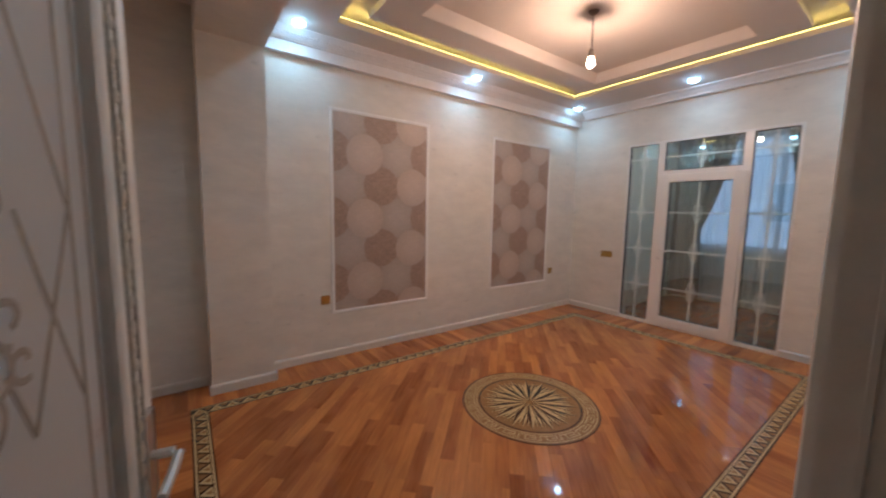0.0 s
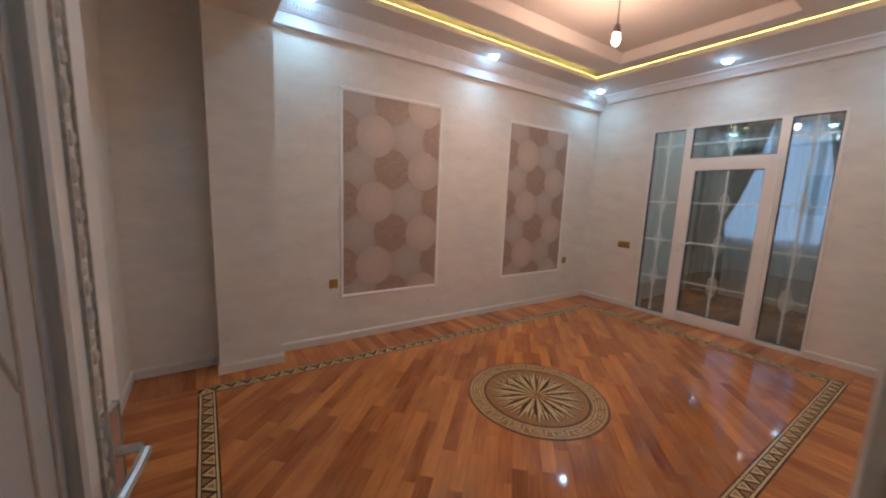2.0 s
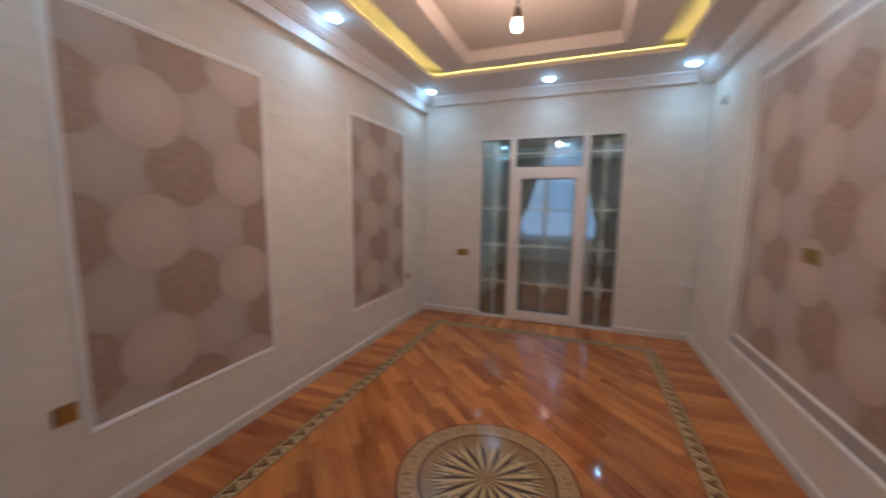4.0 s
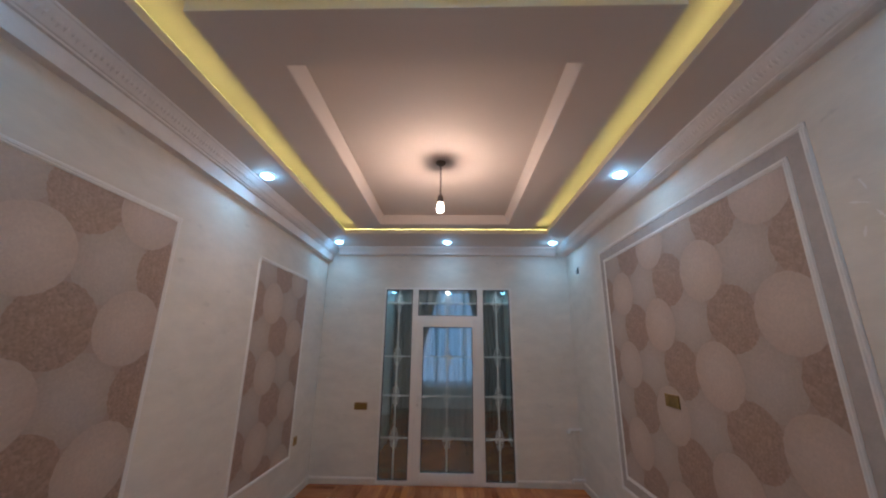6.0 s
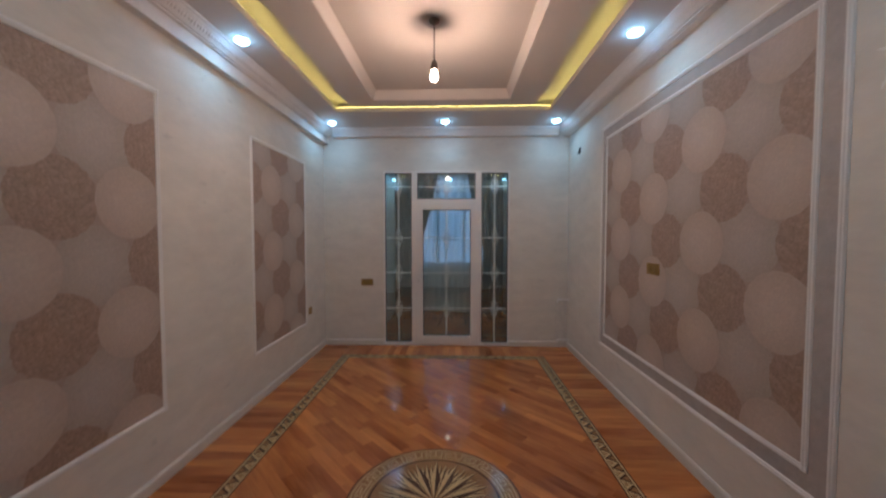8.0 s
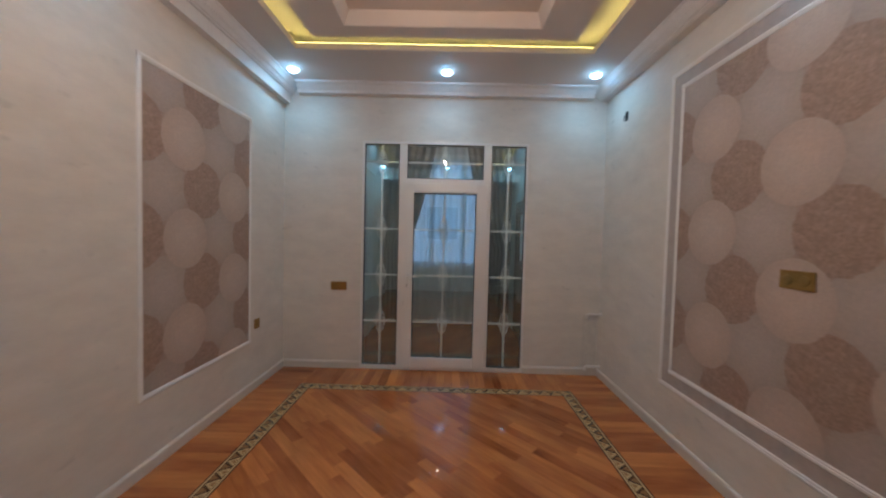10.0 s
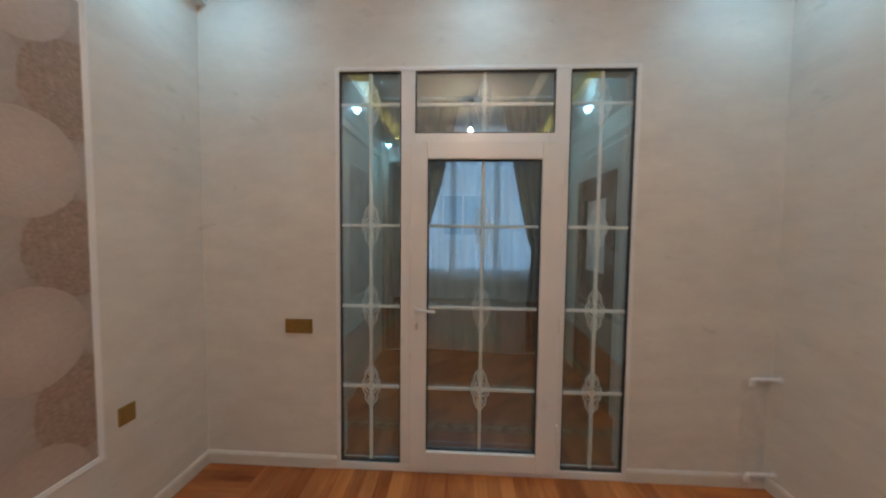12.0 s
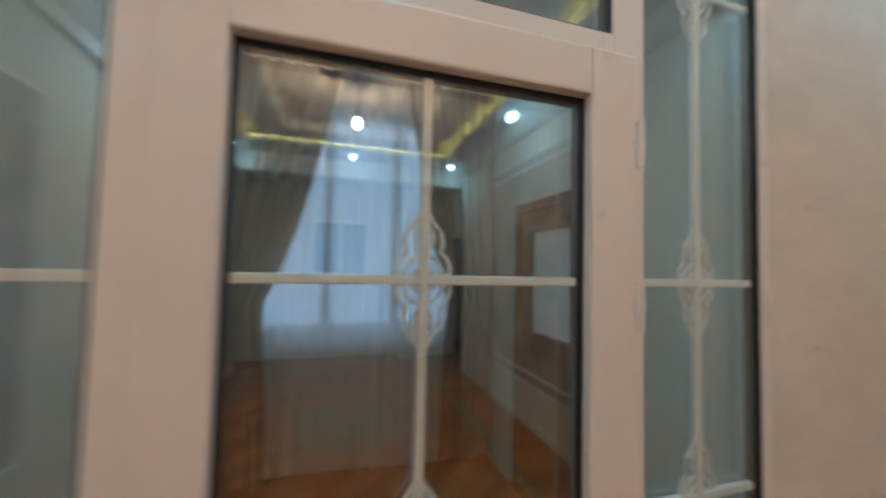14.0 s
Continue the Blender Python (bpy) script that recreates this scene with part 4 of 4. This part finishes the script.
# ---- hall behind the entry ----
HX0, HX1, HY0 = -1.8, 1.6, -2.4
bm = bmesh.new()
box(bm, HX0 - 0.1, HX0, HY0, YR - 0.2, -0.1, 2.8)
box(bm, HX1, HX1 + 0.1, HY0, YR - 0.2, -0.1, 2.8)
box(bm, HX0 - 0.1, HX1 + 0.1, HY0 - 0.1, HY0, -0.1, 2.8)
structure("wall_hall", bm, M_WALL, "pale plaster hall walls", "wall")
bm = bmesh.new()
box(bm, HX0 - 0.1, HX1 + 0.1, HY0 - 0.1, YR - 0.2, 2.8, 2.9)
structure("ceiling_hall", bm, M_CEIL, "white hall ceiling", "ceiling")
bm = bmesh.new()
box(bm, HX0 - 0.1, HX1 + 0.1, HY0 - 0.1, YR, -0.1, -0.002)
structure("floor_hall", bm, M_INLAY_MID, "lacquered wooden hall floor", "floor")

# ---- balcony room behind the glazed unit ----
BX, BY0, BY1, BZ = 7.25, 0.36, 2.60, SOFFIT
SX0 = XF + 0.2
SY0, SY1, SZ0, SZ1 = 0.62, 2.28, 0.97, 2.86
bm = bmesh.new()
box(bm, BX, BX + 0.2, BY0 - 0.2, SY0, -0.1, BZ)
box(bm, BX, BX + 0.2, SY1, BY1 + 0.2, -0.1, BZ)
box(bm, BX, BX + 0.2, SY0, SY1, -0.1, SZ0)
box(bm, BX, BX + 0.2, SY0, SY1, SZ1, BZ)
structure("wall_balcony_front", bm, M_GREENWALL, "pale wall under and around the balcony window", "wall")
bm = bmesh.new()
box(bm, SX0, BX, BY1, BY1 + 0.2, -0.1, BZ)
structure("wall_balcony_left", bm, M_GREENWALL, "pale plaster side wall of the balcony room", "wall")
bm = bmesh.new()
BDX0, BDX1, BDZ = 5.81, 6.61, 1.97
box(bm, SX0, BDX0, BY0 - 0.2, BY0, -0.1, BZ)
box(bm, BDX1, BX, BY0 - 0.2, BY0, -0.1, BZ)
box(bm, BDX0, BDX1, BY0 - 0.2, BY0, BDZ, BZ)
structure("wall_balcony_right", bm, M_GREENWALL, "pale plaster side wall with a brown door", "wall")
bm = bmesh.new()
box(bm, SX0, BX + 0.2, BY0 - 0.2, BY1 + 0.2, BZ, BZ + 0.1)
structure("ceiling_balcony", bm, M_CEIL, "white balcony room ceiling", "ceiling")
bm = bmesh.new()
box(bm, XF, BX + 0.2, BY0 - 0.2, BY1 + 0.2, -0.1, -0.002)
structure("floor_balcony", bm, mat("balcony_floor", (0.22, 0.085, 0.055), 0.25, vary=0.2, scale=2, stretch=(1, 10, 1)), "reddish-brown wooden balcony floor", "floor")
bd = thing("door_2", "brown wooden door with a frosted white pane", "door", ((BDX0 + BDX1) / 2, BY0, 0), kind="structure")
wdt = (BDX1 - BDX0) / 2
bm = bmesh.new()
for x0, x1, z0, z1 in ((-wdt, -wdt + 0.13, 0, BDZ), (wdt - 0.13, wdt, 0, BDZ), (-wdt + 0.13, wdt - 0.13, BDZ - 0.14, BDZ), (-wdt + 0.13, wdt - 0.13, 0, 1.15)):
    box(bm, x0, x1, -0.05, 0.006, z0, z1, 0.003)
part("leaf_frame", bm, M_BROWNDOOR, bd)
bm = bmesh.new()
box(bm, -wdt + 0.13, wdt - 0.13, -0.035, -0.025, 1.15, BDZ - 0.14)
part("pane", bm, M_TRIM, bd, "frosted white pane")
bm = bmesh.new()
for x0, x1, z0, z1 in ((-wdt - 0.07, -wdt, 0, BDZ), (wdt, wdt + 0.07, 0, BDZ), (-wdt - 0.07, wdt + 0.07, BDZ, BDZ + 0.07)):
    box(bm, x0, x1, 0, 0.015, z0, z1, 0.003)
part("casing", bm, M_BROWNDOOR, bd)

bw = thing("window_3", "white balcony window with bluish daylight behind tulle", "window", (BX, (SY0 + SY1) / 2, SZ0), kind="structure")
hw, hz = (SY1 - SY0) / 2, SZ1 - SZ0
bm = bmesh.new()
for y0, y1, z0, z1 in ((-hw, hw, 0, 0.06), (-hw, hw, hz - 0.06, hz), (-hw, -hw + 0.06, 0.06, hz - 0.06), (hw - 0.06, hw, 0.06, hz - 0.06), (-hw / 3 - 0.035, -hw / 3 + 0.035, 0.06, hz - 0.06), (hw / 3 - 0.035, hw / 3 + 0.035, 0.06, hz - 0.06)):
    box(bm, 0.05, 0.12, y0, y1, z0, z1, 0.004)
part("window_frame", bm, M_PVC, bw)
for a, b in ((-hw + 0.06, -hw / 3 - 0.035), (-hw / 3 + 0.035, hw / 3 - 0.035), (hw / 3 + 0.035, hw - 0.06)):
    bm = bmesh.new()
    box(bm, 0.08, 0.086, a, b, 0.06, hz - 0.06)
    pn = part("pane", bm, M_GLASS, bw)
    pn.visible_shadow = False
bm = bmesh.new()
box(bm, -0.06, 0.05, -hw - 0.03, hw + 0.03, -0.03, 0.0, 0.004)
part("window_sill", bm, M_PVC, bw)


def cloth(name, edge, z0, z1, x, folds, depth, material, label, category, seed):
    """A hanging cloth; edge(v) gives its two sides at height v (0 bottom, 1 top)."""
    rng = random.Random(seed)
    nu, nv = folds * 8, 36
    ph = [rng.uniform(-0.5, 0.5) for _ in range(folds + 2)]
    bm = bmesh.new()
    grid = []
    for j in range(nv + 1):
        v = j / nv
        a, b = edge(v)
        row = []
        for i in range(nu + 1):
            u = i / nu
            w = u * folds
            k = int(w)
            wob = math.sin(2 * math.pi * w + ph[k] * math.sin(math.pi * (w - k)))
            row.append(bm.verts.new((x + depth * wob * (0.7 + 0.3 * math.cos(3 * v + k)), a + (b - a) * u + 0.006 * math.sin(9 * v + 5 * u), z0 + (z1 - z0) * v + (0.02 * math.sin(7 * u + seed) if j == 0 else 0))))
        grid.append(row)
    for p, q in zip(grid, grid[1:]):
        for i in range(nu):
            bm.faces.new((p[i], p[i + 1], q[i + 1], q[i]))
    ob = part(name, bm, material, smooth=True)
    return tagged(ob, label, category)


def tied(outer, inner_top, waist, inner_low, tie=0.42):
    def edge(v):
        if v > tie:
            s = (v - tie) / (1 - tie)
            s = s ** 0.75
            return outer, waist + (inner_top - waist) * s
        s = 1 - v / tie
        return outer, waist + (inner_low - waist) * min(1, s * 1.6)
    return edge


CT = BZ - 0.05
cloth("tulle_curtain", lambda v: (BY0 + 0.05, BY1 - 0.05), 0.02, CT, BX - 0.12, 16, 0.018, M_TULLE, "sheer white tulle curtain reaching the floor", "curtain", 3)
cloth("drape", tied(BY1 - 0.03, 1.65, 2.13, 2.08), 0.05, CT, BX - 0.22, 7, 0.026, M_DRAPE, "taupe drape tied back at one side", "curtain", 5)
cloth("drape", tied(BY0 + 0.03, 1.15, 0.78, 0.84), 0.05, CT, BX - 0.22, 7, 0.026, M_DRAPE, "taupe drape tied back at one side", "curtain", 8)
rail = thing("curtain_rail", "white curtain rail under the ceiling", "curtain rail", (BX - 0.17, (BY0 + BY1) / 2, BZ))
bm = bmesh.new()
box(bm, -0.08, 0.08, -1.1, 1.1, -0.03, 0, 0.004)
part("track", bm, M_PVC, rail)

bm = bmesh.new()
box(bm, -900, 900, -900, 900, -9.2, -9.0)
structure("ground", bm, M_GROUND, "pale open ground far below the window", "ground")

bm = bmesh.new()
box(bm, 70, 70.2, -70, 70, -9, 60)
structure("backdrop", bm, glow("pale_sky_haze", (0.36, 0.60, 1.0), 1.65), "plain pale blue evening haze beyond the window", "backdrop")

# ---- floor: subfloor, inlaid border, medallion, parquet ----
bm = bmesh.new()
box(bm, XB, XF, YR, YL, -0.1, -0.012)
floor = structure("floor", bm, M_SUB, "glossy orange-brown parquet floor laid diagonally", "floor")
bm = bmesh.new()
box(bm, XB, XF, YR, YL, -0.0118, -0.010)
edge_floor = structure("floor_edge", bm, M_SUB, "glossy parquet edge zone laid square to the walls", "floor")
OX0, OX1, OY0, OY1, BW = -0.335, 4.485, 0.195, 2.855, 0.112
IX0, IX1, IY0, IY1 = OX0 + BW, OX1 - BW, OY0 + BW, OY1 - BW

# inlaid border with a zigzag of light triangles
border = thing("floor_border", "inlaid border strip with light zigzag triangles", "floor inlay", (0, 0, 0), kind="structure")


def border_run(a, b, inward):
    a, b, inn = Vector((*a, 0)), Vector((*b, 0)), Vector((*inward, 0))
    d = (b - a).normalized()
    length = (b - a).length

    def quad(s0, s1, o0, o1, z1, material, name, parent):
        pts = [a + d * s0 + inn * o0, a + d * s1 + inn * o0, a + d * s1 + inn * o1, a + d * s0 + inn * o1]
        return part(name, slab([(p.x, p.y) for p in pts], -0.008, z1, 0.0006), material, parent)
    base = quad(0, length, 0, BW, 0.0005, M_INLAY_DARK, "strip", border)
    for o in (0.010, BW - 0.020):
        quad(0, length, o, o + 0.011, 0.0016, M_INLAY_LIGHT, "rail", base)
    n = int(length / 0.105)
    st = length / n
    me_l = me_m = me_i = None
    for i in range(n):
        for flip in (0, 1):
            tri = [(-0.046, -0.030), (0.046, -0.030), (0.0, 0.032)]
            if flip:
                tri = [(-0.030, 0.030), (0.030, 0.030), (0.0, -0.014)]
            if flip and me_m is None:
                me_m = finish(slab(tri, -0.002, 0.0014, 0.0006), "triangle", M_INLAY_MID)
            if not flip and me_l is None:
                me_l = finish(slab(tri, -0.002, 0.0016, 0.0006), "triangle", M_INLAY_LIGHT)
            ob = new("triangle", me_m if flip else me_l)
            ob.parent = base
            p = a + d * (st * (i + 0.5 + 0.5 * flip)) + inn * (BW / 2)
            ob.location = p
            ob.rotation_euler = (0, 0, math.atan2(d.y, d.x))
        if me_i is None:
            me_i = finish(slab([(-0.022, -0.024), (0.022, -0.024), (0.0, 0.008)], -0.002, 0.0024, 0.0006), "triangle", M_INLAY_MID)
        ob = new("triangle", me_i)
        ob.parent = base
        ob.location = a + d * (st * (i + 0.5)) + inn * (BW / 2)
        ob.rotation_euler = (0, 0, math.atan2(d.y, d.x))


border_run((OX0, OY0 + BW), (OX0, OY1 - BW), (1, 0))
border_run((OX1, OY1 - BW), (OX1, OY0 + BW), (-1, 0))
border_run((OX1, OY0), (OX0, OY0), (0, 1))
border_run((OX0, OY1), (OX1, OY1), (0, -1))

# round medallion with a sunburst
MC, MR = (1.88, 1.49), 0.535
med = thing("floor_medallion", "round inlaid wooden medallion with sunburst and key-pattern ring", "floor inlay", (*MC, 0), kind="structure")


def ring(r0, r1, z0, z1, seg=72):
    bm = bmesh.new()
    lo0, lo1, hi0, hi1 = [[bm.verts.new((r * math.cos(2 * math.pi * i / seg), r * math.sin(2 * math.pi * i / seg), z)) for i in range(seg)] for r, z in ((r0, z0), (r1, z0), (r0, z1), (r1, z1))]
    for i in range(seg):
        j = (i + 1) % seg
        bm.faces.new((hi0[i], hi1[i], hi1[j], hi0[j]))
        bm.faces.new((lo1[i], lo1[j], hi1[j], hi1[i]))
        bm.faces.new((lo0[j], lo0[i], hi0[i], hi0[j]))
    return bm


part("disc", slab([(MR * math.cos(2 * math.pi * i / 72), MR * math.sin(2 * math.pi * i / 72)) for i in range(72)], -0.002, 0.002, 0.0008), M_INLAY_DARK, med)
part("outer_ring", ring(0.405, 0.525, 0.001, 0.0030), M_INLAY_MID, med)
part("inner_field", ring(0.004, 0.392, 0.001, 0.0030), M_INLAY_MID, med)
# key pattern: light lines along the ring
kr = part("key_ring", ring(0.418, 0.424, 0.002, 0.0036), M_INLAY_LIGHT, med)
part("key_ring", ring(0.506, 0.512, 0.002, 0.0036), M_INLAY_LIGHT, med)
NK = 20
for i in range(NK):
    bm = bmesh.new()
    c = 2 * math.pi * i / NK
    w = 2 * math.pi / NK
    for f0, f1, r0, r1 in ((0.06, 0.80, 0.484, 0.490), (0.06, 0.11, 0.438, 0.491), (0.06, 0.60, 0.438, 0.446), (0.56, 0.61, 0.438, 0.470), (0.28, 0.61, 0.462, 0.470), (0.76, 0.81, 0.438, 0.491), (0.80, 1.06, 0.438, 0.446)):
        k = 4
        lo = [bm.verts.new((r0 * math.cos(c + w * (f0 + (f1 - f0) * s / k)), r0 * math.sin(c + w * (f0 + (f1 - f0) * s / k)), 0.0038)) for s in range(k + 1)]
        hi = [bm.verts.new((r1 * math.cos(c + w * (f0 + (f1 - f0) * s / k)), r1 * math.sin(c + w * (f0 + (f1 - f0) * s / k)), 0.0038)) for s in range(k + 1)]
        for s in range(k):
            bm.faces.new((lo[s], hi[s], hi[s + 1], lo[s + 1]))
    part("key_meander", bm, M_INLAY_LIGHT, med)
NR = 16
for i in range(NR):
    for half, (mate, z1) in ((1, (M_INLAY_LIGHT, 0.0044)), (-1, (M_INLAY_DARK, 0.0042))):
        for tip, wid, off, nm in ((0.375, 0.033, 0.0, "ray"), (0.355, 0.021, 0.5, "ray"), (0.340, 0.015, 0.25, "ray"), (0.340, 0.015, 0.75, "ray")):
            a = 2 * math.pi * (i + off) / NR
            rb = 0.20 if off == 0 else (0.235 if off == 0.5 else 0.22)
            r_in = 0.02 if off == 0 else (0.10 if off == 0.5 else 0.17)
            q = [(r_in, 0), (rb if off == 0 else (tip + r_in) / 2, half * wid), (tip, 0)]
            if half < 0:
                q = q[::-1]
            bm = slab([(x * math.cos(a) - y * math.sin(a), x * math.sin(a) + y * math.cos(a)) for x, y in q], 0.002, z1 - (0.0006 if off else 0), 0.0004)
            part(nm, bm, mate, med)


# parquet
def plank_mesh(poly):
    return finish(slab(poly, -0.008, 0.0, 0.0005), "plank", M_WOOD)


full = None
PLW, PLL = 0.084, 0.54
ang = radians(45)
ca, sa = math.cos(ang), math.sin(ang)
rng = random.Random(11)
for r in range(-40, 60):
    shift = rng.uniform(0, PLL)
    for c in range(-12, 16):
        u0, v0 = c * PLL + shift, r * PLW
        um, vm = u0 + PLL / 2, v0 + PLW / 2
        px, py = 2.0 + um * ca - vm * sa, 1.5 + um * sa + vm * ca
        if px < IX0 - 0.6 or px > IX1 + 0.6 or py < IY0 - 0.6 or py > IY1 + 0.6:
            continue
        e = 0.0002
        rect = [(-PLL / 2 + e, -PLW / 2 + e), (PLL / 2 - e, -PLW / 2 + e), (PLL / 2 - e, PLW / 2 - e), (-PLL / 2 + e, PLW / 2 - e)]
        wp = [(px + x * ca - y * sa, py + x * sa + y * ca) for x, y in rect]
        cut = clip_rect(wp, IX0 + e, IX1 - e, IY0 + e, IY1 - e)
        if len(cut) < 3:
            continue
        if len(cut) == 4 and all(math.hypot(p[0] - q[0], p[1] - q[1]) < 1e-9 for p, q in zip(cut, wp)):
            if full is None:
                full = plank_mesh(rect)
            me = full
        else:
            area = abs(sum(p[0] * q[1] - q[0] * p[1] for p, q in zip(cut, cut[1:] + cut[:1]))) / 2
            if area < 2e-4:
                continue
            me = plank_mesh([((x - px) * ca + (y - py) * sa, -(x - px) * sa + (y - py) * ca) for x, y in cut])
        ob = new("plank", me)
        ob.parent = floor
        ob.location = (px, py, 0)
        ob.rotation_euler = (0, 0, ang)


def zone(x0, x1, y0, y1, along_x):
    """Short planks square to the wall, side by side; grain along their length."""
    span = (y1 - y0) if along_x else (x1 - x0)
    deep = (x1 - x0) if along_x else (y1 - y0)
    n = round(span / PLW)
    w = span / n
    e = 0.0002
    me = plank_mesh([(-deep / 2 + e, -w / 2 + e), (deep / 2 - e, -w / 2 + e), (deep / 2 - e, w / 2 - e), (-deep / 2 + e, w / 2 - e)])
    for i in range(n):
        ob = new("plank", me)
        ob.parent = edge_floor
        s = (i + 0.5) * w
        ob.location = ((x0 + x1) / 2, y0 + s, 0) if along_x else (x0 + s, (y0 + y1) / 2, 0)
        ob.rotation_euler = (0, 0, 0 if along_x else math.pi / 2)


zone(XB, OX0, OY0, OY1, True)
zone(OX1, XF, OY0, OY1, True)
zone(XB, XF, YR, OY0, False)
zone(XB, XF, OY1, YL, False)
